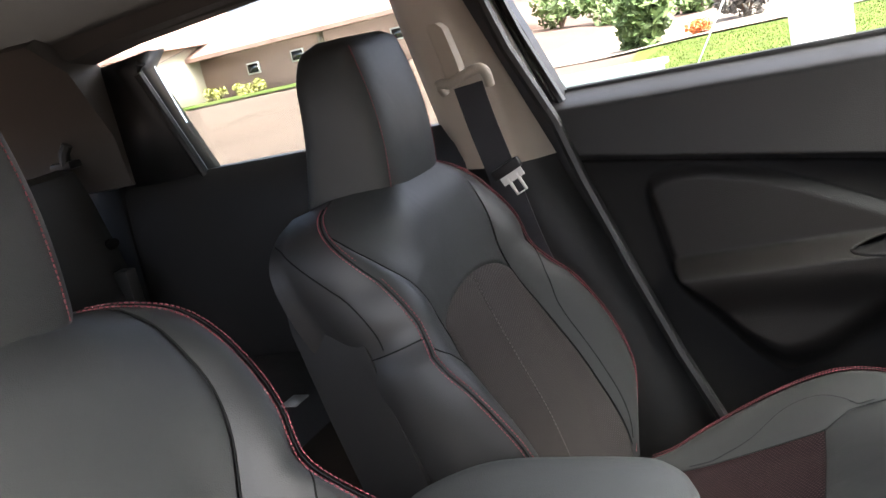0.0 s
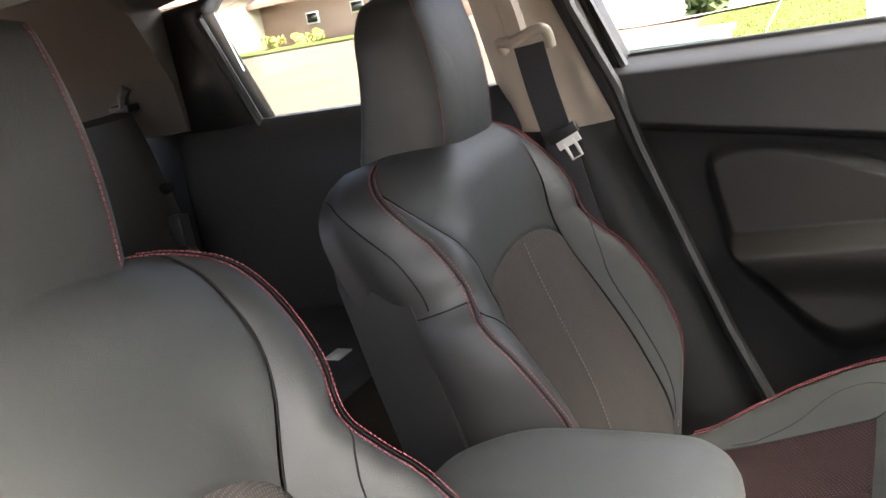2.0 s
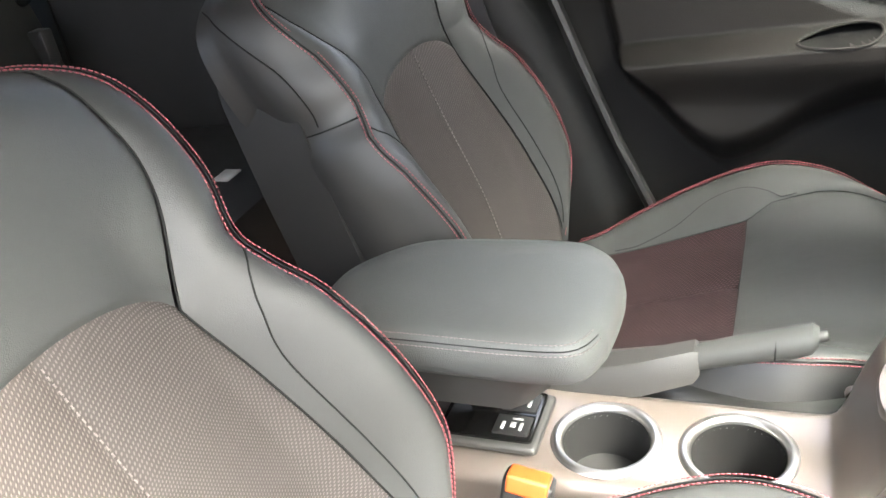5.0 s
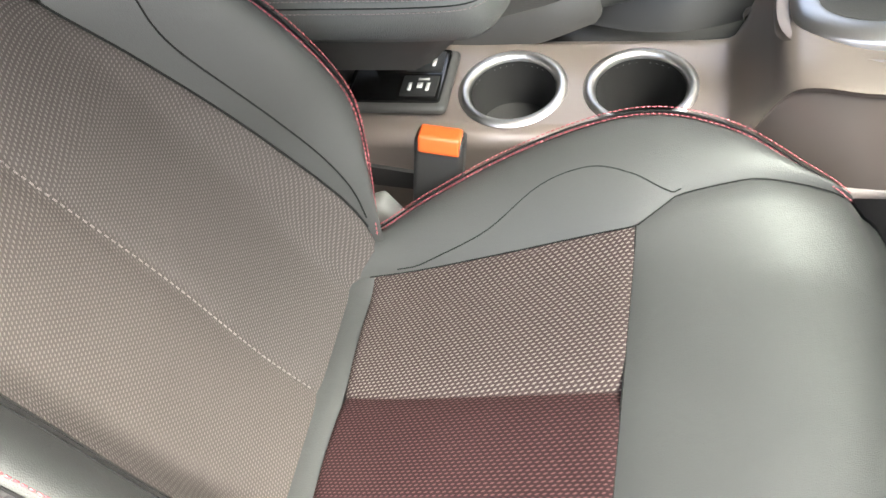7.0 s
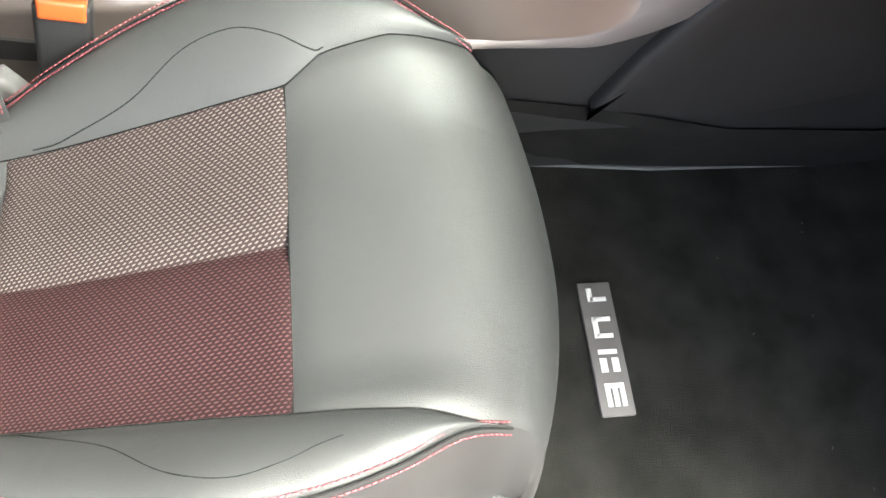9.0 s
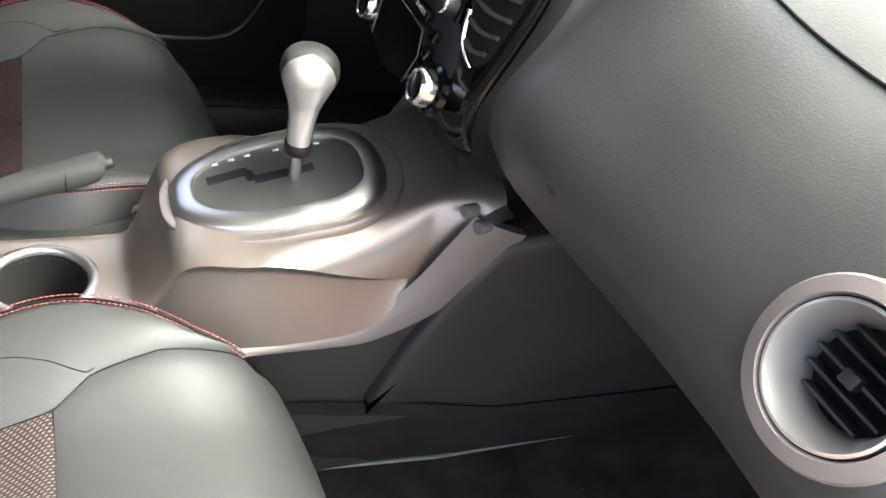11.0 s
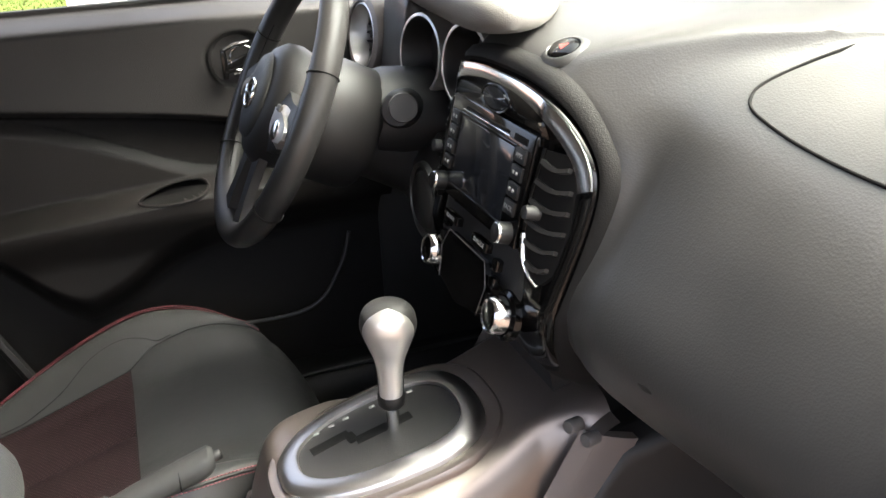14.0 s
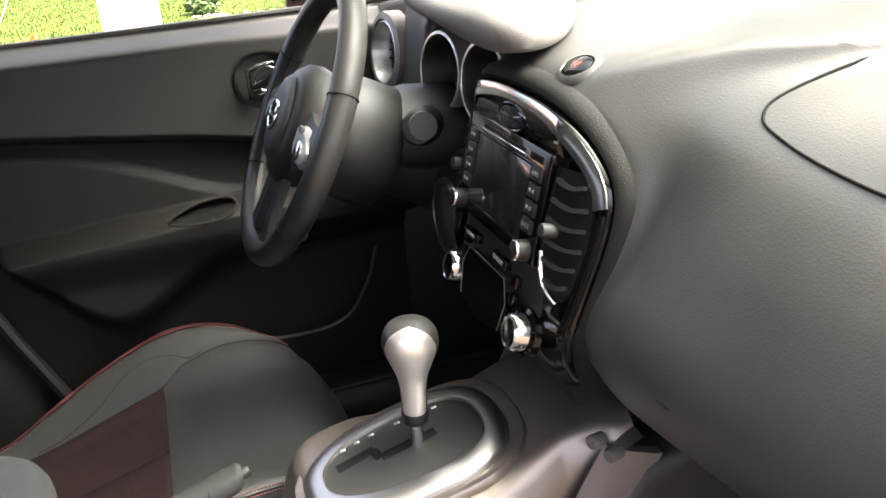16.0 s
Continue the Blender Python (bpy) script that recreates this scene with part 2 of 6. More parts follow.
def joined(parts):
    """Several bmeshes in one."""
    out = bmesh.new()
    for b in parts:
        me = bpy.data.meshes.new("tmp")
        b.to_mesh(me)
        b.free()
        out.from_mesh(me)
        bpy.data.meshes.remove(me)
    return out


def along(points, step):
    """Points at even steps along a line of points, with the way at each."""
    pts = [Vector(p) for p in points]
    out, left = [], 0.0
    for a, b in zip(pts, pts[1:]):
        d = (b - a).length
        while left < d:
            out.append((a + (b - a) * (left / d), (b - a).normalized()))
            left += step
        left -= d
    return out


def stitches(points, step=0.005, length=0.0034, radius=0.0007, lift=(0, 0, 0.0006)):
    """A row of short threads along a line."""
    verts, faces = [], []
    for p, w in along(points, step):
        a = p + Vector(lift)
        side = w.cross(Vector((0, 0, 1)))
        if side.length < 1e-4:
            side = Vector((1, 0, 0))
        side.normalize()
        top = side.cross(w)
        k = len(verts)
        for e in (-0.5, 0.5):
            for s, u in ((1, 0), (0, 1), (-1, 0), (0, -1)):
                verts.append(a + w * e * length + side * s * radius + top * u * radius)
        faces += [(k + j, k + (j + 1) % 4, k + 4 + (j + 1) % 4, k + 4 + j) for j in range(4)]
        faces += [(k + 3, k + 2, k + 1, k), (k + 4, k + 5, k + 6, k + 7)]
    me = bpy.data.meshes.new("tmp")
    me.from_pydata(verts, [], faces)
    bm = bmesh.new()
    bm.from_mesh(me)
    bpy.data.meshes.remove(me)
    return bm


# ---- seats ----
# the cushion: rows (x, z) along its middle, from the backrest over the front edge and down
CUSH = smooth_table([(-0.06, 0.262), (0.0, 0.272), (0.08, 0.285), (0.18, 0.312), (0.288, 0.342), (0.36, 0.354), (0.42, 0.354), (0.468, 0.342), (0.506, 0.318), (0.529, 0.272), (0.521, 0.21), (0.495, 0.14)], 5)
CREST_Y = smooth_table([(-0.06, 0.145), (0.02, 0.165), (0.08, 0.195), (0.16, 0.226), (0.24, 0.245), (0.31, 0.250), (0.38, 0.236), (0.44, 0.214), (0.487, 0.199), (0.52, 0.19)])
CREST_NARROW = smooth_table([(-0.06, 0.145), (0.02, 0.165), (0.08, 0.192), (0.16, 0.214), (0.24, 0.222), (0.31, 0.214), (0.38, 0.196), (0.44, 0.173), (0.487, 0.167), (0.52, 0.16)])
CREST_Z = smooth_table([(-0.06, 0.285), (0.02, 0.300), (0.08, 0.325), (0.16, 0.358), (0.24, 0.386), (0.30, 0.396), (0.38, 0.390), (0.44, 0.372), (0.487, 0.346), (0.52, 0.28)])
PANEL_Y = [(-0.06, 0.118), (0.0, 0.124), (0.288, 0.152), (0.322, 0.176), (0.39, 0.191), (0.487, 0.198)]
PANEL_NARROW = [(-0.06, 0.118), (0.0, 0.124), (0.288, 0.149), (0.322, 0.150), (0.39, 0.154), (0.452, 0.163), (0.487, 0.166)]
X_END = 0.487


def s_of_x(x):
    for i in range(len(CUSH) - 1):
        if CUSH[i][0] <= x <= CUSH[i + 1][0]:
            return (i + (x - CUSH[i][0]) / (CUSH[i + 1][0] - CUSH[i][0])) / (len(CUSH) - 1)
    return 1.0


S_END, S_PANEL = s_of_x(X_END), s_of_x(0.288)


def crest_y(x, narrow=False):
    return lerp_table(CREST_NARROW if narrow else CREST_Y, x)


def panel_y(x, narrow=False):
    return lerp_table(PANEL_NARROW if narrow else PANEL_Y, x)


def cushion_point(s, a, side=1, narrow=False):
    """s: 0 at the backrest, 1 at the foot of the front; a: metres from the middle; narrow: the side cut back for the door."""
    k = s * (len(CUSH) - 1)
    i = min(int(k), len(CUSH) - 2)
    (x0, z0), (x1, z1) = CUSH[i], CUSH[i + 1]
    x, z = x0 + (x1 - x0) * (k - i), z0 + (z1 - z0) * (k - i)
    xs = min(x, 0.515)
    cy, cz = crest_y(xs, narrow), lerp_table(CREST_Z, xs) - (0.015 * ease((xs - 0.2) / 0.1) if narrow else 0.0)
    past = ease((s - S_END) / 0.10)
    rise = max(0.0, cz - z) * (1 - past)
    z += rise * ease((a - 0.10) / max(0.02, cy - 0.10))
    x -= (0.046 if narrow else 0.022) * (a / 0.2) ** 2 * ease((s - S_PANEL) / (S_END - S_PANEL))
    return Vector((x, side * a, z))


def sunk(u, v, wu, wv, edges, depth=0.004, reach=0.0045):
    """How far a panel sinks towards its seams; edges: which of u0, u1, v0, v1 are seams."""
    d = 1.0
    for on, dist in zip(edges, (u * wu, (1 - u) * wu, v * wv, (1 - v) * wv)):
        if on:
            d = min(d, dist)
    return depth * math.exp(-d / reach)


def seat(name, y, lean, back_x, head_x, drop, deep, seam_x, cut, cloth, label):
    """A front seat; lean: how far the backrest is tilted; back_x: where its foot stands; cut: its narrow side."""
    root = thing(name, (0.2, y, 0.05), label, "car seat", "front seats")
    C = Vector((0, y, -drop))

    # cushion
    s_in, s_back = s_of_x(seam_x), s_of_x(0.035)
    shift_x = 0.288 - seam_x

    def cp(s, a, side=1):
        return cushion_point(s, a, side, side == cut)

    def pw(x, side):
        """Half the width of the middle panels."""
        return panel_y(x + shift_x, (1 if side >= 0 else -1) == cut)

    def cw(x, side):
        return crest_y(x, side == cut)

    def insert(u, v):
        s = s_back + (s_in - s_back) * u
        x = cp(s, 0)[0]
        a = (v * 2 - 1) * pw(x, v - 0.5)
        p = cp(s, abs(a), 1 if a >= 0 else -1)
        p.z += 0.004 * math.sin(math.pi * min(1, abs(v * 2 - 1))) - sunk(u, v, 0.34, 0.3, (1, 1, 1, 1)) - 0.007 * math.exp(-abs(a) / 0.012)
        return p + C

    def front(u, v):
        s = s_in + (1 - s_in) * u
        x = cp(s, 0)[0]
        w = pw(x, v - 0.5) if s < S_END else pw(X_END, v - 0.5) + 0.014 * ease((s - S_END) / 0.2)
        a = (v * 2 - 1) * w
        p = cp(s, abs(a), 1 if a >= 0 else -1)
        p.z -= sunk(u, v, 0.35, 0.36, (1, 0, 1, 1))
        return p + C

    cushion = part("cushion", box(-0.05, 0.47, y - 0.235, y + 0.235, 0.09, 0.245 - drop, 0.03, 3), LEATHER_SIDE, root, "black vinyl seat base")
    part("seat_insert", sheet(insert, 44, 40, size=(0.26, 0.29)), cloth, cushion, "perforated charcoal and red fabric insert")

    def rear(u, v):
        s = s_back * u
        a = (v * 2 - 1) * pw(cp(s, 0)[0], v - 0.5)
        p = cp(s, abs(a), 1 if a >= 0 else -1)
        p.z -= sunk(u, v, 0.09, 0.25, (0, 1, 1, 1))
        return p + C

    part("rear_panel", sheet(rear, 12, 30), LEATHER, cushion)
    part("front_panel", sheet(front, 44, 36), LEATHER, cushion)
    for side in (1, -1):
        def bolster(u, v, side=side):
            s = S_END * u
            x = cp(s, 0)[0]
            a0, a1 = pw(x, side), cw(x, side)
            p = cp(s, a0 + (max(a1, a0 + 0.001) - a0) * v, side)
            p.z += 0.006 * math.sin(math.pi * v) - sunk(u, v, 0.5, max(0.01, a1 - a0), (0, 0, 1, 1), 0.004)
            return p + C

        def skirt(u, v, side=side):
            s = u
            k = cp(s, 0)
            w = cw(k.x, side) if s < S_END else pw(X_END, side) + 0.014 * ease((s - S_END) / 0.2)
            p = cp(s, w, side)
            out = 0.022 * math.sin(math.pi * min(1, v * 1.6) * 0.5) + 0.012 * math.sin(math.pi * v)
            p.y += side * out
            p.z = p.z + (0.12 - p.z) * v ** 1.2
            if s > 0.75:
                p.x -= 0.02 * v
            return p + C

        part("bolster", sheet(bolster, 40, 12, flip=side < 0), LEATHER, cushion)
        part("side_skirt", sheet(skirt, 50, 12, flip=side < 0), LEATHER_SIDE, cushion)
        crest = []
        for i in range(61):
            x = 0.0 + X_END * i / 60
            s = s_of_x(x)
            crest.append(cp(s, cw(x, side), side) + C + Vector((0, 0, 0.001)))
        part("piping", tube(crest, 0.0010, 6), SEAM, cushion, "dark edge piping")
        part("stitching", stitches([p + Vector((0, side * 0.005, -0.0002)) for p in crest], 0.005, 0.0036, 0.0008), RED, cushion, "red thread stitching")
        part("stitching", stitches([p + Vector((0, -side * 0.005, 0.0008)) for p in crest], 0.005, 0.0036, 0.0008), RED, cushion, "red thread stitching")
        arc = []
        for x, w in smooth_table([(0.06, 0.128), (0.10, 0.140), (0.152, 0.158), (0.20, 0.188), (0.244, 0.198), (0.281, 0.190), (0.305, 0.180), (0.325, 0.174)], 6):
            a1 = cw(x, side)
            w = min(max(w, pw(x, side) + 0.002), a1 - 0.012)
            f = (w - pw(x, side)) / (a1 - pw(x, side))
            arc.append(cp(s_of_x(x), w, side) + C + Vector((0, 0, 0.006 * math.sin(math.pi * f) - 0.0005)))
        part("seam", tube(arc, 0.0007, 6), SEAM, cushion)

    across = [cp(s_in, abs(a), 1 if a >= 0 else -1) + C - Vector((0, 0, 0.0030)) for a in np.linspace(-pw(seam_x, -1), pw(seam_x, 1), 31)]
    part("seam", tube(across, 0.0008, 6), SEAM, cushion)
    for side in (1, -1):
        border = [cp(s_of_x(x), pw(x, side), side) + C - Vector((0, 0, 0.0030)) for x in np.linspace(0.03, 0.48, 46)]
        part("seam", tube(border, 0.0007, 6), SEAM, cushion)

    # backrest: r runs up along it, n forward from its face
    th = radians(lean)
    foot = Vector((back_x, y, 0.262 - drop))
    up, out = Vector((-math.sin(th), 0, math.cos(th))), Vector((math.cos(th), 0, math.sin(th)))

    def P(r, a, n):
        r += 0.0 if deep else 0.013 * ease((r - 0.45) / 0.12)
        return foot + up * r + out * n + Vector((0, a, 0))

    EDGE_A = smooth_table([(0.0, 0.140), (0.05, 0.165), (0.13, 0.200), (0.178, 0.213), (0.254, 0.211), (0.332, 0.203), (0.375, 0.195), (0.413, 0.188), (0.463, 0.204), (0.52, 0.212), (0.565, 0.204), (0.595, 0.168), (0.610, 0.12), (0.617, 0.07)])
    EDGE_N = smooth_table([(0.0, 0.04), (0.05, 0.06), (0.13, 0.09), (0.18, 0.098), (0.254, 0.094), (0.332, 0.074), (0.375, 0.05), (0.413, 0.036), (0.463, 0.027), (0.52, 0.0), (0.565, -0.025), (0.595, -0.045), (0.610, -0.055), (0.617, -0.06)])
    FACE_N = smooth_table([(0.0, 0.012), (0.08, 0.004), (0.20, 0.008), (0.32, 0.0), (0.42, -0.004), (0.50, 0.002), (0.56, 0.004), (0.60, -0.012), (0.612, -0.03)])
    if not deep:
        EDGE_A = [(r, a + 0.014 * ease((r - 0.42) / 0.12)) for r, a in EDGE_A]
    if deep:
        EDGE_N = [(r, n - 0.020) for r, n in EDGE_N]
    NEAR = [(0.0, 0.0), (0.18, 0.006), (0.26, 0.014), (0.33, 0.030), (0.395, 0.037), (0.436, 0.013), (0.5, -0.004), (0.56, 0.006), (0.6, 0.015)]

    def edge_a(r, side):
        return lerp_table(EDGE_A, r) + (lerp_table(NEAR, r) if deep and side < 0 else 0.0)

    INS_A = smooth_table([(0.0, 0.150), (0.08, 0.158), (0.16, 0.156), (0.24, 0.148), (0.32, 0.138), (0.385, 0.126)])

    TOP_A = smooth_table([(0.385, 0.126), (0.44, 0.122), (0.50, 0.136), (0.53, 0.142), (0.567, 0.146), (0.612, 0.150)] if deep else [(0.385, 0.126), (0.44, 0.147), (0.50, 0.174), (0.53, 0.179), (0.567, 0.181), (0.612, 0.174)])

    def back_n(r, a, e=None):
        n0, n1 = lerp_table(FACE_N, r), lerp_table(EDGE_N, r)
        e = e or lerp_table(EDGE_A, r)
        start = 0.115 - 0.03 * ease((r - 0.40) / 0.12) - 0.04 * ease((r - 0.56) / 0.05)
        return n0 + (n1 - n0) * ease((a - start) / max(0.02, e - start))

    NEAR_TOP = [(0.385, 0.126), (0.44, 0.138), (0.48, 0.158), (0.51, 0.176), (0.545, 0.192), (0.58, 0.20)]

    def inner_a(r, side=1):
        if deep and side < 0 and r >= 0.385:
            return min(lerp_table(NEAR_TOP, r), edge_a(r, -1) - 0.010)
        return lerp_table(INS_A, r) if r < 0.385 else min(lerp_table(TOP_A, r), lerp_table(EDGE_A, r) - 0.004)

    def top_of_insert(a):
        return 0.385 + 0.046 * math.sqrt(max(0.0, 1 - (a / 0.127) ** 2))

    def b_insert(u, v):
        a = (v * 2 - 1)
        r = u * 0.385
        w = lerp_table(INS_A, r)
        if u > 0.8:
            k = (u - 0.8) / 0.2
            r0 = 0.8 * 0.385
            r = r0 + (top_of_insert(a * 0.126) - r0) * k
            w = lerp_table(INS_A, r0 + (0.385 - r0) * k)
        a *= w
        n = back_n(r, abs(a)) + 0.003 - sunk(u, v, 0.4, 0.28, (0, 1, 1, 1), 0.006) - 0.003 * math.exp(-abs(a) / 0.006)
        return P(r, a, n)

    def upper(u, v):
        a = v * 2 - 1
        w0 = 0.126
        if u < 0.5:
            k = u / 0.5
            w = inner_a(0.385 + 0.115 * k, a)
            r = top_of_insert(a * w0) + (0.50 - top_of_insert(a * w0)) * k
        else:
            k = (u - 0.5) / 0.5
            r = 0.50 + 0.112 * k
            w = inner_a(r, a)
        n = back_n(r, abs(a * w), edge_a(r, a)) - sunk(u, v, 0.24, 0.28, (1, 0, 1, 1), 0.003)
        return P(r, a * w, n)

    back = part("backrest", loft([[P(r, a, n) for a, n in ((-w, -0.055), (-w * 0.9, -0.095 - deep), (w * 0.9, -0.095 - deep), (w, -0.055), (w * 0.8, -0.045), (-w * 0.8, -0.045))] for r, w in ((-0.02, 0.18), (0.1, 0.235), (0.2, 0.25), (0.35, 0.24), (0.48, 0.225), (0.55, 0.20), (0.59, 0.14))]), LEATHER_SIDE, root, "black vinyl backrest shell")
    part("back_insert", sheet(b_insert, 56, 40, flip=True, size=(0.42, 0.29)), FABRIC_BACK, back, "perforated charcoal and red fabric insert")
    part("upper_panel", sheet(upper, 40, 36, flip=True), LEATHER, back)
    mid = [P(r, 0, back_n(r, 0) + 0.002) for r in np.linspace(0.02, 0.428, 50)]
    part("seam", stitches(mid, 0.0065, 0.0035, 0.0008, (0.0006, 0, 0)), GREY_THREAD, back)

    for side in (1, -1):
        def pad(u, v, side=side):
            r = 0.612 * u
            a0, a1 = inner_a(r, side), max(edge_a(r, side), inner_a(r, side) + 0.003)
            a = a0 + (a1 - a0) * v
            notch = 0.004 * math.exp(-((r - 0.42) / 0.010) ** 2) * v
            n = back_n(r, a, a1) + 0.008 * math.sin(math.pi * v) * ease((0.6 - r) / 0.1) - sunk(u, v, 0.6, max(0.01, a1 - a0), (0, 0, 1, 1), 0.0025) - notch
            return P(r, side * a, n)

        def wing(u, v, side=side):
            r = 0.612 * u
            w, n = edge_a(r, side), lerp_table(EDGE_N, r)
            w += (lerp_table(EDGE_A, r) - w) * v
            bulge = 0.022 * math.sin(math.pi * min(1, v * 1.3)) * (0.4 + 0.6 * ease((0.6 - r) / 0.15))
            return P(r, side * (w + bulge + 0.012 * v), n + (-0.07 - deep - n) * v)

        part("bolster", sheet(pad, 60, 14, flip=side > 0), LEATHER, back)
        part("side_wing", sheet(wing, 60, 14, flip=side > 0), LEATHER_SIDE, back)
        edge = [P(r, side * edge_a(r, side), lerp_table(EDGE_N, r) + 0.001) for r in np.linspace(0.04, 0.606, 90)]
        part("piping", tube(edge, 0.0010, 6), SEAM, back, "dark edge piping")
        part("stitching", stitches([p + Vector((0, side * 0.005, 0)) - out * 0.001 for p in edge], 0.005, 0.0036, 0.0008, (0.0004, 0, 0.0003)), RED, back, "red thread stitching")
        part("stitching", stitches([p + Vector((0, -side * 0.006, 0)) + out * 0.001 for p in edge], 0.005, 0.0034, 0.0008, (0.0004, 0, 0.0003)), RED, back, "red thread stitching")
        groove = []
        for r, f in smooth_table([(0.06, 0.0), (0.10, 0.10), (0.20, 0.06), (0.30, 0.10), (0.35, 0.34), (0.38, 0.64), (0.402, 0.98)], 8):
            groove.append(pad(r / 0.612, f * 0.8 + 0.12) + out * 0.0003)
        part("seam", tube(groove, 0.0009, 6), SEAM, back)
        if deep and side < 0:
            def wing_at(r, v):
                return wing(r / 0.612, v)
            part("seam", tube([wing_at(r, v) + Vector((0, -0.0006, 0)) for r, v in smooth_table([(0.590, 0.92), (0.58, 0.74), (0.56, 0.52), (0.53, 0.38), (0.495, 0.30), (0.455, 0.28), (0.425, 0.30)], 5)], 0.0010, 6), SEAM, back)
            part("seam", tube([wing_at(0.418, v) + Vector((0, -0.0004, 0)) for v in np.linspace(0.0, 0.75, 20)], 0.0010, 6), SEAM, back)
        line = [P(r, side * inner_a(r, side), back_n(r, inner_a(r, side), edge_a(r, side)) - 0.001) for r in np.linspace(0.05, 0.6, 60)]
        part("seam", tube(line, 0.0011, 6), SEAM, back)

    # head restraint
    hx, hz0, hz1 = head_x, 0.806 - drop, 1.03 - drop
    loops = []
    for i in range(25):
        k = i / 24
        z = hz0 + (hz1 - hz0) * k
        wf, wb = (0.084 if deep else 0.134) - 0.006 * k, (0.136 if deep else 0.150) - 0.030 * k ** 2 - 0.03 * max(0, (k - 0.7) / 0.3) ** 2
        d = 0.064 - 0.020 * k - 0.006 * max(0, (k - 0.75) / 0.25) ** 2
        round_ = math.sqrt(max(0.0, 1 - max(0, (k - 0.93) / 0.07) ** 2)) if k > 0.93 else (math.sqrt(max(0.0, 1 - ((0.07 - k) / 0.07) ** 2)) if k < 0.07 else 1)
        round_ = 0.72 + 0.28 * round_
        lp = []
        for j in range(40):
            q = 2 * math.pi * j / 40
            c, s = math.cos(q), math.sin(q)
            e = 0.42
            lp.append(Vector((hx - d + d * round_ * math.copysign(abs(c) ** e, c) + 0.012 * (1 - (s) ** 2) * 0 - 0.02 * k ** 2 + 0.01 * math.sin(math.pi * k), y + (wf + (wb - wf) * (1 - math.copysign(abs(c) ** e, c)) / 2) * round_ * math.copysign(abs(s) ** e, s), z)))
        loops.append(lp)
    head = part("headrest", loft(loops), LEATHER, root, "black leather headrest with red side seams")
    for side in (1, -1):
        rim = []
        for i in range(2, 24):
            rim.append(loops[i][5 if side > 0 else 35] + Vector((0.0, 0, 0)))
        part("stitching", stitches(rim, 0.005, 0.0034, 0.0007, (0.0006, side * 0.0006, 0)), RED, head, "red thread stitching")
        post = [Vector((hx - 0.055, y + side * 0.06, hz0 + 0.03)), Vector((hx - 0.05, y + side * 0.06, hz0 - 0.06))]
        part("post", tube(post, 0.006, 10), CHROME, head, "chrome headrest post")
    return root


GREY_THREAD = material("grey thread", (0.085, 0.072, 0.070), 0.7)


def fabric(name, low, high, turns, warm):
    m = material(name, (0.05, 0.02, 0.024), 0.85, spec=0.14)
    t = m.node_tree
    p = t.nodes["Principled BSDF"]
    co = next(n for n in t.nodes if n.type == "TEX_COORD")
    waves = []
    for turn, scale in turns:
        mp = t.nodes.new("ShaderNodeMapping")
        mp.inputs["Rotation"].default_value = (0, 0, radians(turn))
        t.links.new(co.outputs["UV"], mp.inputs["Vector"])
        w = t.nodes.new("ShaderNodeTexWave")
        w.inputs["Scale"].default_value, w.inputs["Distortion"].default_value = scale, 0.0
        t.links.new(mp.outputs[0], w.inputs["Vector"])
        waves.append(w)
    mul = t.nodes.new("ShaderNodeMath")
    mul.operation = "MULTIPLY"
    t.links.new(waves[1].outputs["Fac"], mul.inputs[0])
    t.links.new(waves[0].outputs["Fac"], mul.inputs[1])
    ramp = t.nodes.new("ShaderNodeMapRange")
    ramp.inputs["From Min"].default_value, ramp.inputs["From Max"].default_value = 0.26, 0.74
    t.links.new(mul.outputs[0], ramp.inputs["Value"])
    mix = t.nodes.new("ShaderNodeMix")
    mix.data_type = "RGBA"
    mix.inputs[6].default_value, mix.inputs[7].default_value = (*low, 1), (*high, 1)
    t.links.new(ramp.outputs[0], mix.inputs[0])
    # one half is multiplied by warm: the nap's darker look put into colour
    sep = t.nodes.new("ShaderNodeSeparateXYZ")
    t.links.new(co.outputs["UV"], sep.inputs[0])
    half = t.nodes.new("ShaderNodeMapRange")
    half.interpolation_type = "SMOOTHSTEP"
    half.inputs["From Min"].default_value, half.inputs["From Max"].default_value = 0.142, 0.148
    t.links.new(sep.outputs["Y"], half.inputs["Value"])
    nap = t.nodes.new("ShaderNodeMix")
    nap.data_type, nap.blend_type = "RGBA", "MULTIPLY"
    nap.inputs[0].default_value = 1.0
    tone = t.nodes.new("ShaderNodeMix")
    tone.data_type = "RGBA"
    tone.inputs[6].default_value, tone.inputs[7].default_value = (*warm, 1), (1, 1, 1, 1)
    t.links.new(half.outputs[0], tone.inputs[0])
    t.links.new(mix.outputs[2], nap.inputs[6])
    t.links.new(tone.outputs[2], nap.inputs[7])
    t.links.new(nap.outputs[2], p.inputs["Base Color"])
    bump = t.nodes.new("ShaderNodeBump")
    bump.inputs["Strength"].default_value, bump.inputs["Distance"].default_value = 0.5, 0.001
    t.links.new(ramp.outputs[0], bump.inputs["Height"])
    t.links.new(bump.outputs[0], p.inputs["Normal"])
    return m


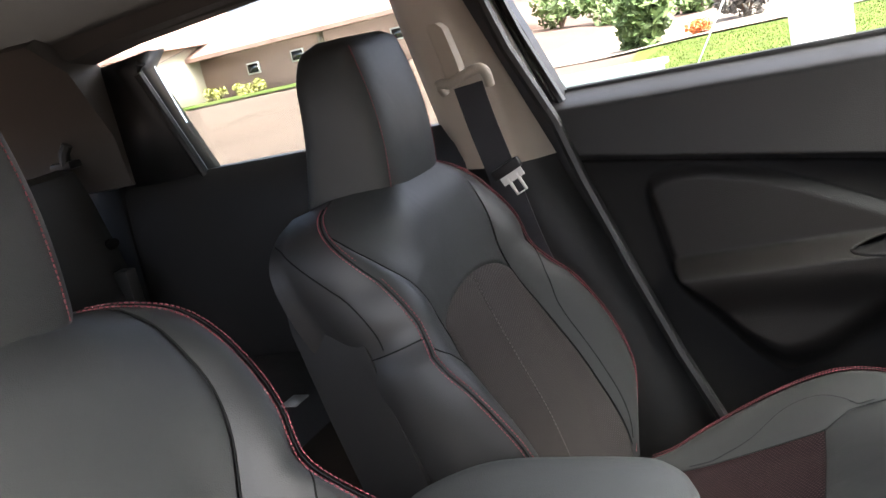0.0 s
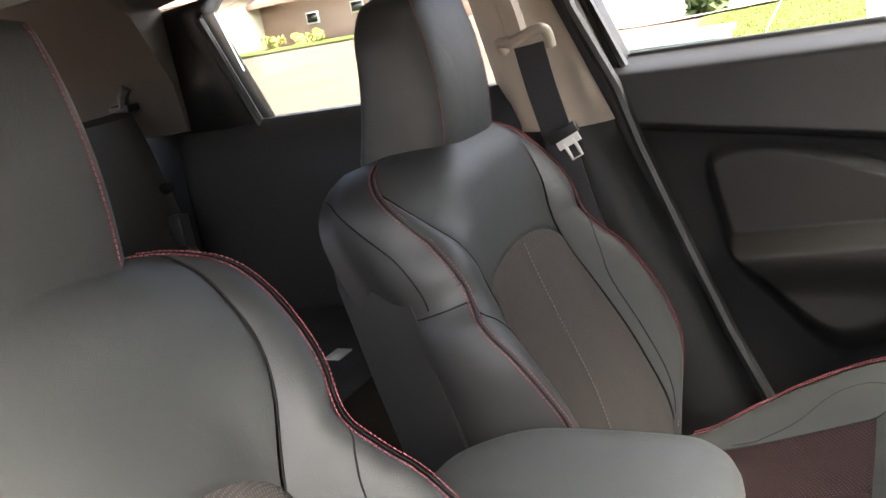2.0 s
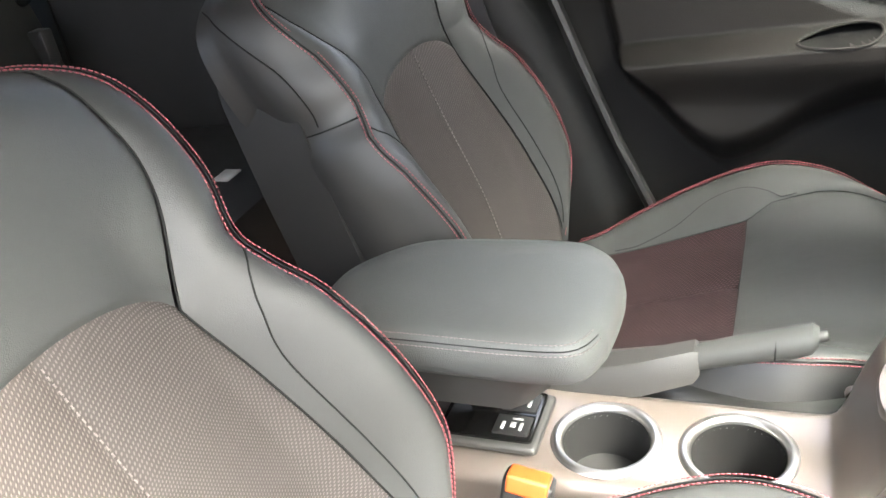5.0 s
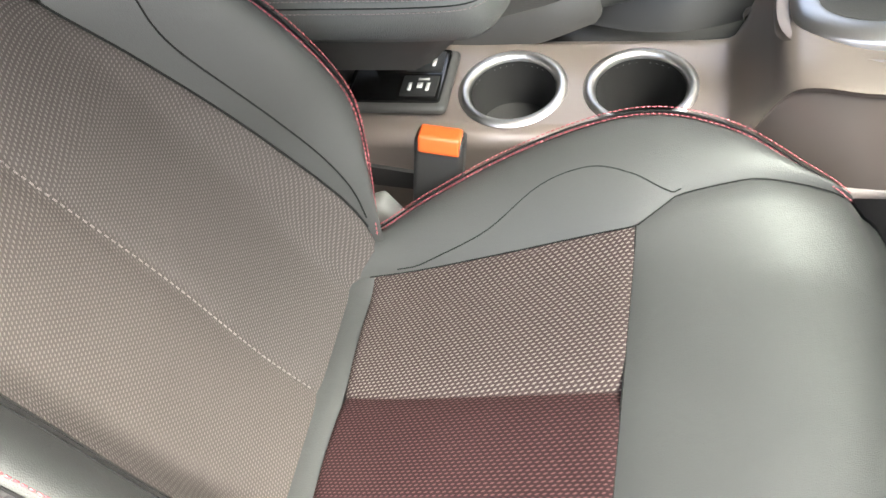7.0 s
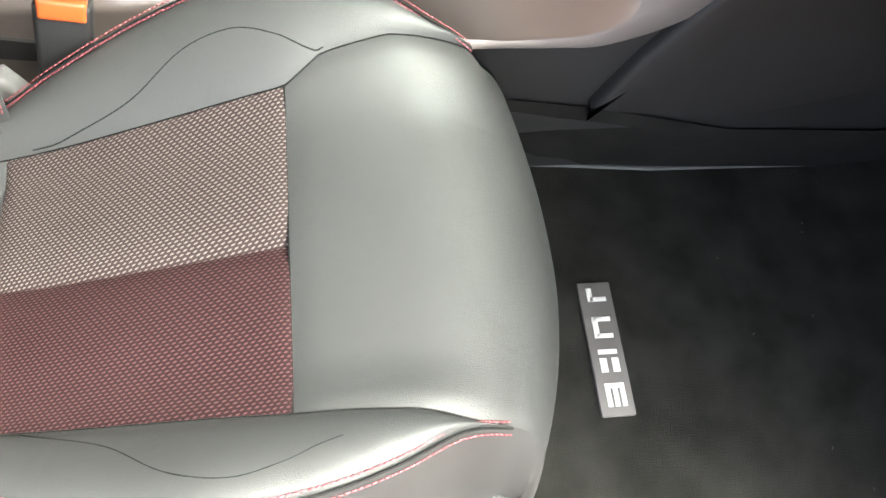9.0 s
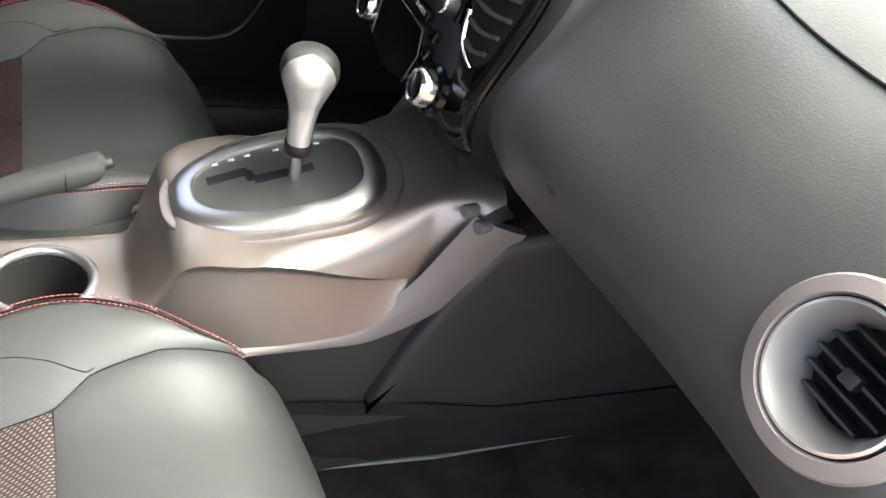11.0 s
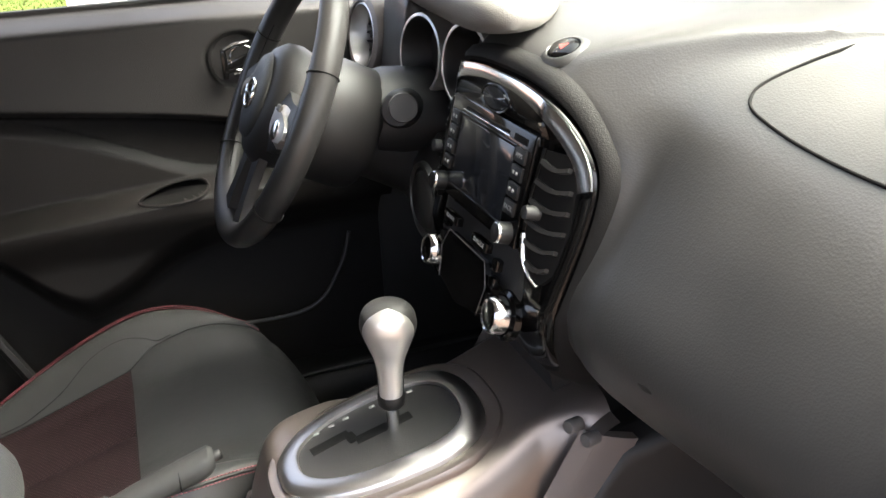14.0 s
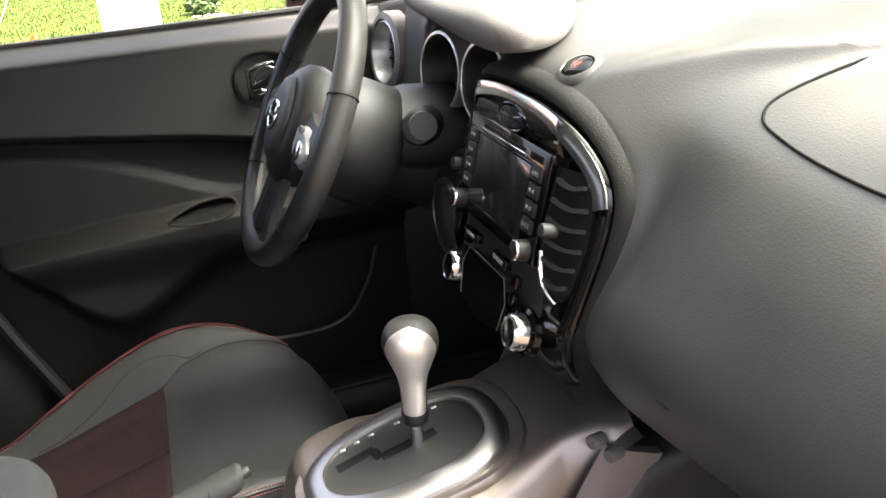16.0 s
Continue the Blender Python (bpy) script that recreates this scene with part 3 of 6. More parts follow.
FABRIC = fabric("ribbed fabric with red backing", (0.020, 0.0130, 0.0130), (0.092, 0.083, 0.076), ((84, 98.0), (40, 84.0)), (0.50, 0.27, 0.30))
# same cloth as FABRIC, painted darker and redder as its ribs look side-on
FABRIC_DARKENED = fabric("ribbed fabric darkened for its rib shading", (0.008, 0.0032, 0.004), (0.054, 0.034, 0.035), ((84, 98.0), (40, 84.0)), (0.95, 0.95, 0.95))
FABRIC_BACK = fabric("fine dotted fabric", (0.031, 0.0268, 0.0260), (0.066, 0.0595, 0.0565), ((12, 108.0), (66, 108.0)), (1.0, 0.98, 0.96))
seat("passenger_car_seat", -0.352, 21.3, 0.0, -0.24, 0.0, 0.0, 0.288, -1, FABRIC, "black leather front passenger seat with red piping and perforated fabric insert")
seat("driver_car_seat", 0.358, 15.5, -0.05, -0.215, 0.03, 0.075, 0.256, 0, FABRIC_DARKENED, "black leather driver seat with red piping, beside the console")


# ---- floor, roof and body shell ----
def plate(outline, y0, y1):
    """A wall from an outline of (x, z), between two y."""
    return loft([[(x, y0, z) for x, z in outline], [(x, y1, z) for x, z in outline]])


def floor_z(x, y):
    return 0.30 * ease((x - 1.00) / 0.38) + 0.02 * math.exp(-((abs(y) - 0.62) / 0.05) ** 2)


bm = sheet(lambda u, v: Vector((-1.7 + 3.1 * u, -0.64 + 1.36 * v, floor_z(-1.7 + 3.1 * u, -0.64 + 1.36 * v))), 90, 40, flip=True)
bmesh.ops.solidify(bm, geom=bm.faces[:], thickness=-0.03)
solo("floor", bm, CARPET, "black carpet lining the car's floor", "floor", kind="structure")
solo("wall_front", box(1.36, 1.42, -0.72, 0.76, -0.2, 0.90), HARD, "black firewall behind the dashboard", "wall", kind="structure")

ROOF = smooth_table([(0.60, 1.11), (0.45, 1.155), (0.2, 1.185), (-0.3, 1.20), (-0.9, 1.175), (-1.4, 1.12), (-1.85, 1.02)])


def roof(u, v):
    k = u * (len(ROOF) - 1)
    i = min(int(k), len(ROOF) - 2)
    x = ROOF[i][0] + (ROOF[i + 1][0] - ROOF[i][0]) * (k - i)
    z = ROOF[i][1] + (ROOF[i + 1][1] - ROOF[i][1]) * (k - i)
    y = v * 2 - 1
    return Vector((x, 0.02 + y * 0.60, z - 0.085 * abs(y) ** 6))


bm = sheet(roof, 30, 24)
bmesh.ops.solidify(bm, geom=bm.faces[:], thickness=0.03)
solo("ceiling", bm, ROOF_LINING, "grey woven headliner of the car", "ceiling", kind="structure")

# side of the body on the driver's side
pillar = thing("pillar_b", (-0.15, 0.68, 0.1), "beige and black door pillar trim with the belt guide", "pillar", kind="structure")


def pillar_strip(z0, z1, fn, bulge, n=14, y=0.655):
    """A pillar's trim; fn: the two edges in x at a height."""
    def f(u, v):
        z = z0 + (z1 - z0) * u
        xa, xb = fn(z)
        c = v * 2 - 1
        return Vector((xa + (xb - xa) * v, y + 0.03 * abs(c) ** 3 - bulge * (1 - c * c), z))
    bm = sheet(f, n, 14, flip=True)
    bmesh.ops.solidify(bm, geom=bm.faces[:], thickness=-0.006)
    return bm


def beige_edges(z):
    k = (z - 0.745) / (1.03 - 0.745)
    return -0.305 - 0.055 * k, -0.118 - 0.115 * k


def black_edges(z):
    k = (0.745 - z) / 0.5
    return -0.30 + 0.10 * k, -0.122 + 0.205 * k


part("pillar_cover", pillar_strip(0.745, 1.14, beige_edges, 0.022), BEIGE, pillar, "beige plastic pillar cover")
part("lower_cover", pillar_strip(0.10, 0.745, black_edges, 0.018), HARD, pillar, "black plastic lower pillar cover")
part("door_seal", tube([(-0.222, 0.678, 1.10), (-0.165, 0.672, 0.93), (-0.105, 0.668, 0.80), (-0.075, 0.665, 0.70), (-0.012, 0.662, 0.52), (0.04, 0.66, 0.38), (0.10, 0.66, 0.24), (0.15, 0.66, 0.13)], 0.011, 8), HARD, pillar, "black rubber door seal")
part("window_frame", tube([(-0.20, 0.70, 1.10), (-0.15, 0.70, 0.95), (-0.098, 0.698, 0.825)], 0.010, 8), PIANO, pillar, "gloss black window frame")
part("frame_edge", tube([(-0.217, 0.69, 1.10), (-0.165, 0.69, 0.95), (-0.118, 0.688, 0.825)], 0.005, 6), SILVER, pillar, "pale metal window edge")

part("shut_cover", plate([(-0.27, 1.12), (-0.205, 1.12), (-0.095, 0.84), (-0.09, 0.80), (0.06, 0.10), (-0.12, 0.10), (-0.17, 0.745)], 0.700, 0.735), HARD, pillar, "black body behind the door seal")

# rear door, with its window opening
rear = thing("rear_door", (-0.6, 0.7, 0.1), "black plastic rear door panel under a side window", "door", kind="structure")
part("door_panel", loft([[(x, 0.66, 0.08), (x, 0.635, 0.40), (x, 0.640, 0.70), (x, 0.652, 0.795), (x, 0.672, 0.815 + 0.012 * k), (x, 0.74, 0.812 + 0.012 * k), (x, 0.76, 0.08)] for k, x in ((0.0, -1.06), (0.3, -0.80), (0.5, -0.6), (1, -0.27))]), DOOR, rear)
part("window_frame", tube([(-0.845, 0.672, 0.80), (-0.94, 0.668, 1.03), (-0.925, 0.664, 1.05)], 0.010, 8), HARD, rear, "black window seal")
part("quarter_cover", plate([(-0.845, 0.815), (-0.94, 1.035), (-0.90, 1.07), (-1.03, 1.06), (-1.06, 0.80)], 0.664, 0.72), HARD, rear, "black triangular cover behind the window")
quarter = thing("rear_quarter", (-1.2, 0.66, 0.1), "grey and black trim round the rear side", "trim", kind="structure")
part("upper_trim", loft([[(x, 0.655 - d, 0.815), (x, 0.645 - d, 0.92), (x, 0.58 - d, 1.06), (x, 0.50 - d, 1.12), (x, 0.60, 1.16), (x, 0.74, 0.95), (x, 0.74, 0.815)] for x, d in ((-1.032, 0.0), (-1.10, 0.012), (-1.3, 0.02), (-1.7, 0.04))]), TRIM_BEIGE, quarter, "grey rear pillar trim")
part("lower_trim", loft([[(x, 0.66, 0.05), (x, 0.63, 0.5), (x, 0.642, 0.813), (x, 0.74, 0.813), (x, 0.74, 0.05)] for x in (-1.062, -1.7)]), HARD, quarter, "black rear side trim")
solo("roof_rail", loft([[(x, 0.55, zz + 0.045), (x, 0.585, zz - 0.008), (x, 0.655, zz - 0.02), (x, 0.72, zz + 0.03), (x, 0.66, zz + 0.09)] for x, zz in ((-1.06, 1.085), (-0.9, 1.105), (-0.6, 1.125), (-0.3, 1.135), (0.1, 1.125), (0.4, 1.08), (0.6, 1.02))]), ROOF_LINING, "grey lining along the roof's edge", "trim", kind="structure")
solo("wall_rear", loft([[(-1.78, y, 0.0), (-1.80, y, 0.75), (-1.70, y, 0.78), (-1.68, y, 0.0)] for y in (-0.68, 0.74)]), HARD, "black tailgate trim", "wall", kind="structure")
solo("wall_side", loft([[(x, -0.72, 0.05), (x, -0.66, 0.05), (x, -0.645, 0.6), (x, -0.66, 0.83), (x, -0.72, 0.83)] for x in (-1.75, -0.34)]), HARD, "black trim of the passenger side behind the door opening", "wall", kind="structure")
solo("pillar_side", loft([[(x - 0.1, -0.72, z), (x - 0.1, -0.63 + d, z), (x + 0.08, -0.63 + d, z), (x + 0.08, -0.72, z)] for x, z, d in ((-0.40, 0.1, 0), (-0.44, 0.8, 0), (-0.5, 1.14, 0.05))]), BEIGE, "beige pillar beside the passenger door opening", "pillar", kind="structure")
solo("sill", box(-0.34, 1.1, -0.70, -0.62, -0.05, 0.06, 0.02, 3), HARD, "black door sill plate", "trim", kind="structure")

solo("wall_left", plate([(0.725, 0.0), (1.40, 0.0), (1.40, 0.90), (0.725, 0.84)], 0.664, 0.735), FLOOR_TRIM, "black kick panel ahead of the driver door", "wall", kind="structure")
# out of view; added to stop sun leaking into the passenger footwell
solo("wall_right", plate([(1.02, 0.0), (1.40, 0.0), (1.40, 0.90), (1.02, 0.84)], -0.735, -0.665), FLOOR_TRIM, "unseen black kick panel added to keep sun out of the passenger footwell", "wall", kind="structure")

# windscreen pillars and glass
for side, yy in ((1, 0.66), (-1, -0.62)):
    solo("pillar_a", tube([(1.28, yy + side * 0.05, 0.86), (0.95, yy, 1.0), (0.62, yy - side * 0.06, 1.11), (0.45, yy - side * 0.08, 1.15)], [0.035, 0.035, 0.035, 0.03], 10), BEIGE, "beige windscreen pillar trim", "pillar", kind="structure")
glass = solo("windscreen", loft([[(1.34, y, 0.885), (0.61, y * 0.9, 1.125), (0.612, y * 0.9, 1.131), (1.345, y, 0.891)] for y in (-0.66, 0.70)]), GLASS, "clear laminated windscreen", "window", kind="structure")
glass.visible_shadow = False
pane = solo("side_window", plate([(-0.85, 0.80), (-0.93, 1.04), (-0.75, 1.075), (-0.35, 1.10), (-0.29, 0.80)], 0.705, 0.709), GLASS, "clear rear door window", "window", kind="structure")
pane.visible_shadow = False


# ---- centre console ----
CUPS = ((0.147, -0.008), (0.279, -0.004))
TOP_Z = 0.334
console = thing("center_console", (0.3, 0, 0), "bronze painted centre console with two cup holders", "console")


def console_side(side):
    """From the flat top out to a crease, then down; round the shift pod the crease swells out."""
    ZT = smooth_table([(-0.06, 0.334), (0.20, 0.334), (0.34, 0.335), (0.372, 0.344), (0.392, 0.387), (0.405, 0.420), (0.43, 0.434), (0.50, 0.440), (0.60, 0.460), (0.68, 0.490), (0.76, 0.515)])
    FLAT = smooth_table([(-0.06, 0.058), (0.34, 0.058), (0.40, 0.060), (0.45, 0.074), (0.76, 0.078)])
    CREASE_Y = smooth_table([(-0.06, 0.080), (0.34, 0.080), (0.375, 0.086), (0.39, 0.090), (0.41, 0.098), (0.44, 0.109), (0.475, 0.117), (0.55, 0.121), (0.62, 0.120), (0.70, 0.113), (0.76, 0.110)])
    CREASE_Z = smooth_table([(-0.06, 0.312), (0.34, 0.313), (0.36, 0.318), (0.375, 0.334), (0.39, 0.376), (0.41, 0.418), (0.44, 0.432), (0.475, 0.435), (0.52, 0.430), (0.592, 0.412), (0.657, 0.402), (0.70, 0.40), (0.76, 0.40)])
    FOOT_Y = smooth_table([(-0.06, 0.102), (0.34, 0.102), (0.38, 0.104), (0.43, 0.118), (0.50, 0.130), (0.68, 0.130), (0.76, 0.132)])
    LOW = smooth_table([(-0.06, 0.20), (0.30, 0.27), (0.42, 0.320), (0.476, 0.329), (0.564, 0.336), (0.60, 0.346), (0.655, 0.385), (0.70, 0.452), (0.72, 0.482), (0.76, 0.50)])

    def f(u, v):
        x = -0.06 + 0.80 * u
        zt, y0, yc, yb = lerp_table(ZT, x), lerp_table(FLAT, x), lerp_table(CREASE_Y, x), lerp_table(FOOT_Y, x)
        lo = min(lerp_table(LOW, x), zt - 0.008)
        zc = max(min(lerp_table(CREASE_Z, x), zt - 0.004), lo + 0.001)
        pod = ease((x - 0.37) / 0.05)
        if v < 0.2:
            return Vector((x, side * y0 * v / 0.2, zt))
        if v < 0.6:
            top = radians(88 - 26 * pod)
            q = (v - 0.2) / 0.4 * top
            return Vector((x, side * (y0 + (yc - y0) * math.sin(q) / math.sin(top)), zt - (zt - zc) * (1 - math.cos(q)) / (1 - math.cos(top))))
        q = (v - 0.6) / 0.4
        tuck = pod * 0.006 * ease(q / 0.10) * (1 - q)
        return Vector((x, side * (yc + (yb - yc) * q ** 1.3 - tuck), zc + (lo - zc) * q))
    return f


for side in (-1, 1):
    def over(u, v, side=side):
        f = console_side(side)
        return f((0.335 + 0.06 + 0.405 * u) / 0.80, v)

    def flank(u, v, side=side):
        f = console_side(side)
        return f(0.397 / 0.80 * u, 0.2 + 0.8 * v)

    part("pod_shell", sheet(over, 80, 90, flip=side > 0), BRONZE, console)
    part("side_shell", sheet(flank, 40, 30, flip=side > 0), BRONZE, console)

# flat top with the holes of the cup holders
bm = bmesh.new()
edge = []
ring = [(-0.06, -0.058), (0.37, -0.0605), (0.37, 0.0605), (-0.06, 0.058)]
vs = [bm.verts.new((x, y, TOP_Z)) for x, y in ring]
edge += [bm.edges.new((vs[i], vs[(i + 1) % 4])) for i in range(4)]
for cx, cy in CUPS:
    cs = [bm.verts.new((cx + 0.047 * math.cos(2 * math.pi * i / 40), cy + 0.047 * math.sin(2 * math.pi * i / 40), TOP_Z)) for i in range(40)]
    edge += [bm.edges.new((cs[i], cs[(i + 1) % 40])) for i in range(40)]
bmesh.ops.triangle_fill(bm, edges=edge, use_beauty=True)
for f in bm.faces:
    if f.normal.z < 0:
        f.normal_flip()
bmesh.ops.solidify(bm, geom=bm.faces[:], thickness=0.003)
part("top_plate", bm, BRONZE, console, smooth=False)
for cx, cy in CUPS:
    m = Matrix.Translation((cx, cy, TOP_Z))
    cup = part("cup_ring", lathe([(0.0470, -0.004), (0.0585, 0.0003), (0.0575, 0.0016), (0.0545, 0.0036), (0.0515, 0.0042), (0.0485, 0.0030), (0.0465, -0.001), (0.0452, -0.008)], 48, m), SILVER, console, "bright silver cup holder rim")
    part("cup_well", lathe([(0.0455, -0.003), (0.0445, -0.02), (0.042, -0.085), (0.038, -0.088), (0.0, -0.088)], 40, m), HARD, cup, "black cup well")
    part("liner", lathe([(0.030, -0.0875), (0.031, -0.084), (0.026, -0.082), (0.0, -0.082)], 32, m), RUBBER, cup, "grey rubber liner")

# dark trim down to the floor, with the pale strip under the paint
part("lower_body", loft([[(x, -0.070, -0.012), (x, -w + 0.016, 0.13), (x, -w, 0.17), (x, -w + 0.005, z0), (x, w - 0.005, z0), (x, w, 0.17), (x, w - 0.016, 0.13), (x, 0.070, -0.012)] for x, w, z0 in ((-0.5, 0.085, 0.30), (-0.06, 0.09, 0.30), (0.30, 0.105, 0.25), (0.48, 0.118, 0.305), (0.60, 0.12, 0.33), (0.72, 0.125, 0.42), (0.80, 0.13, 0.45), (1.25, 0.14, 0.45))]), FLOOR_TRIM, console, "black plastic console sides")
for side in (-1, 1):
    part("edge_strip", loft([[(x - dx * 0.4, side * 0.122, z - dz * 0.4), (x - dx * 0.05, side * 0.1298, z - dz * 0.05), (x + dx * 0.25, side * 0.1315, z + dz * 0.25), (x + dx * 0.75, side * 0.1315, z + dz * 0.75), (x + dx, side * 0.129, z + dz), (x + dx, side * 0.117, z + dz)] for x, z, dx, dz in smooth_table([(0.43, 0.322, 0.0, -0.006), (0.476, 0.329, 0.002, -0.010), (0.556, 0.335, 0.006, -0.016), (0.60, 0.346, 0.015, -0.022), (0.655, 0.385, 0.032, -0.022), (0.70, 0.452, 0.044, -0.020), (0.718, 0.482, 0.046, -0.018)], 4)]), STRIP, console, "warm grey strip under the paint")
    part("knee_pad", loft([[(x, side * 0.100, z0), (x, side * 0.130, z0 + 0.004), (x, side * 0.136, (z0 + z1) / 2), (x, side * 0.1355, z1 - 0.022), (x, side * 0.134, z1 - 0.010), (x, side * 0.130, z1 - 0.003), (x, side * 0.124, z1), (x, side * 0.100, z1 + 0.002)] for x, z0, z1 in ((0.622, 0.214, 0.222), (0.654, 0.206, 0.304), (0.702, 0.200, 0.397), (0.745, 0.196, 0.456), (0.90, 0.195, 0.478), (1.10, 0.20, 0.478))]), FLOOR_TRIM, console, "black padded side panel")
    part("screw_cap", lathe([(0.0, 0.004), (0.007, 0.0035), (0.009, 0.0), (0.009, -0.006)], 16, frame_at((0.385, side * 0.0865, 0.352), (-0.2, side, 0.2))), BRONZE, console, "small round screw cap")

part("tunnel_carpet", joined([sheet(lambda u, v, side=side: Vector((0.40 + 0.85 * u, side * (lerp_table([(0.40, 0.116), (0.6, 0.124), (0.8, 0.134), (1.25, 0.146)], 0.40 + 0.85 * u) - 0.056 * v ** 1.3), lerp_table([(0.40, 0.238), (0.556, 0.221), (0.664, 0.205), (0.805, 0.176), (1.25, 0.168)], 0.40 + 0.85 * u) * (1 - v))), 40, 12, flip=side > 0) for side in (-1, 1)]), CARPET, console, "black carpet over the tunnel")

# heated seat switches
panel = part("switch_panel", box(-0.03, 0.083, -0.052, 0.042, 0.334, 0.346, 0.008, 3), TRIM_DARK, console, "dark grey switch surround")
part("switch_plate", box(-0.03, 0.076, -0.044, 0.036, 0.343, 0.348, 0.006, 3), PIANO, panel, "gloss black switch plate")
for y0 in (-0.036, 0.002):
    sw = part("switch", box(0.030, 0.070, y0, y0 + 0.030, 0.345, 0.3505, 0.002), HARD, panel, "black rocker switch with pale marks")
    for dx, dy, w, h in ((0.008, 0.006, 0.004, 0.012), (0.018, 0.010, 0.006, 0.008), (0.028, 0.006, 0.004, 0.012), (0.018, 0.022, 0.012, 0.003)):
        part("mark", box(0.030 + dx, 0.030 + dx + w, y0 + dy, y0 + dy + h, 0.3503, 0.3508), WHITE_MARK, sw, "pale grey switch mark")

# shift pod
tilt = math.atan(0.21)
POD = Matrix.Translation((0.522, 0.004, 0.4535)) @ Matrix.Rotation(-tilt, 4, "Y")


def oval(k, sx, sy, grow=0.0, fat=2.6):
    a = 2 * math.pi * k
    c, s = math.cos(a), math.sin(a)
    e = 2 / fat
    taper = 1.0 + 0.16 * c
    return (sx + grow) * math.copysign(abs(c) ** e, c), (sy + grow) * taper * math.copysign(abs(s) ** e, s)


def oval_band(rows, n=64, sx=0.100, sy=0.066):
    return loft([[POD @ Vector((*oval(j / n, sx, sy, g), h)) for j in range(n)] for g, h in rows], cap=False)


shift = thing("gear_selector", (0.526, 0.0, 0.44), "automatic gear selector with a silver knob on the console", "gear lever")
def flange(rows, n=64):
    """The collar, which grows wider ahead of the gate."""
    loops = []
    for g, h in rows:
        lp = []
        for j in range(n):
            fwd = max(0.0, math.cos(2 * math.pi * j / n)) ** 2
            lp.append(POD @ Vector((*oval(j / n, 0.100, 0.066, 0.014 + g * (1 + 0.35 * fwd)), h + 0.006 * fwd * ease(g / 0.02))))
        loops.append(lp)
    return loft(loops, cap=False)


part("outer_collar", flange([(0.018, -0.034), (0.0155, -0.012), (0.013, -0.005), (0.008, -0.004), (0.0, -0.006)]), BRONZE, shift, "bronze collar wider at the front")
part("collar_edge", flange([(0.0160, -0.011), (0.0152, -0.0072), (0.0135, -0.0045)]), BRONZE, shift, "rounded collar edge")
part("bezel", oval_band([(0.016, -0.008), (0.0155, -0.001), (0.013, 0.0028), (0.004, 0.0052), (-0.004, 0.0060), (-0.0075, 0.0055), (-0.0085, 0.002), (-0.009, -0.006)]), SILVER, shift, "bright silver bezel ring")
bm = oval_band([(-0.008, 0.0015), (-0.015, 0.0035)])
top = [POD @ Vector((*oval(j / 64, 0.100, 0.066, -0.015), 0.0035)) for j in range(64)]
bm.faces.new([bm.verts.new(p) for p in top])
bmesh.ops.remove_doubles(bm, verts=bm.verts, dist=1e-6)
gate = part("gate_plate", bm, TRIM_DARK, shift, "dark grey gate plate")
slot = [(-0.075, 0.012), (-0.030, 0.018), (-0.026, 0.000), (0.040, 0.004)]
part("slot", joined([tube([POD @ Vector((x, y, 0.0034)) for x, y in seg], [0.0075, 0.0075], 10, flat=0.16) for seg in (slot[:2], slot[1:3], slot[2:])]), SEAM, gate, "black zigzag slot")
for x, y in ((-0.062, 0.040), (-0.044, 0.043), (-0.026, 0.045), (0.006, 0.046), (0.052, 0.044)):
    part("mark", turned(box(-0.0035, 0.0035, -0.002, 0.002, 0.0033, 0.0040), POD @ Matrix.Translation((x, y, 0))), WHITE_MARK, gate, "pale gear mark")
lean = frame_at((0.537, 0.002, 0.455), (0.03, 0.0, 1), (0, 1, 0))
lever = part("stem", lathe([(0.0078, -0.004), (0.0078, 0.05)], 16, lean), CHROME, shift, "bright metal stem")
knob_rows = smooth_table([(0.010, 0.036), (0.0135, 0.042), (0.0155, 0.058), (0.0165, 0.082), (0.0195, 0.102), (0.0265, 0.122), (0.0325, 0.140), (0.0330, 0.152), (0.0290, 0.165), (0.018, 0.174), (0.0, 0.177)], 4)
knob_rows = [(r * 0.90, 0.036 + (h - 0.036) * 0.86) for r, h in knob_rows]
part("knob", lathe(knob_rows, 40, lean), TRIM_DARK, lever, "dark grey knob shell")
face = Vector((-0.28, -0.93, 0.22)).normalized()


def inlay(u, v):
    k = (0.10 + 0.82 * u) * (len(knob_rows) - 1)
    i = min(int(k), len(knob_rows) - 2)
    r = knob_rows[i][0] + (knob_rows[i + 1][0] - knob_rows[i][0]) * (k - i)
    h = knob_rows[i][1] + (knob_rows[i + 1][1] - knob_rows[i][1]) * (k - i)
    w = 1.12 * math.sqrt(max(0.0, 1 - max(0.0, (u - 0.55) / 0.45) ** 2.2))
    a = math.atan2(face.y, face.x) + (v * 2 - 1) * w
    grow = 0.0012 * (1 - abs(v * 2 - 1) ** 6)
    a2 = lean.to_3x3().inverted() @ Vector((math.cos(a), math.sin(a), 0))
    a2.z = 0
    a2.normalize()
    return lean @ Vector((a2.x * (r + grow), a2.y * (r + grow), h))


part("inlay", sheet(inlay, 40, 24), SATIN, lever, "satin silver knob inlay")
part("collar", lathe([(0.0125, 0.033), (0.0148, 0.036), (0.0150, 0.046), (0.0140, 0.050)], 24, lean), HARD, lever, "black collar")

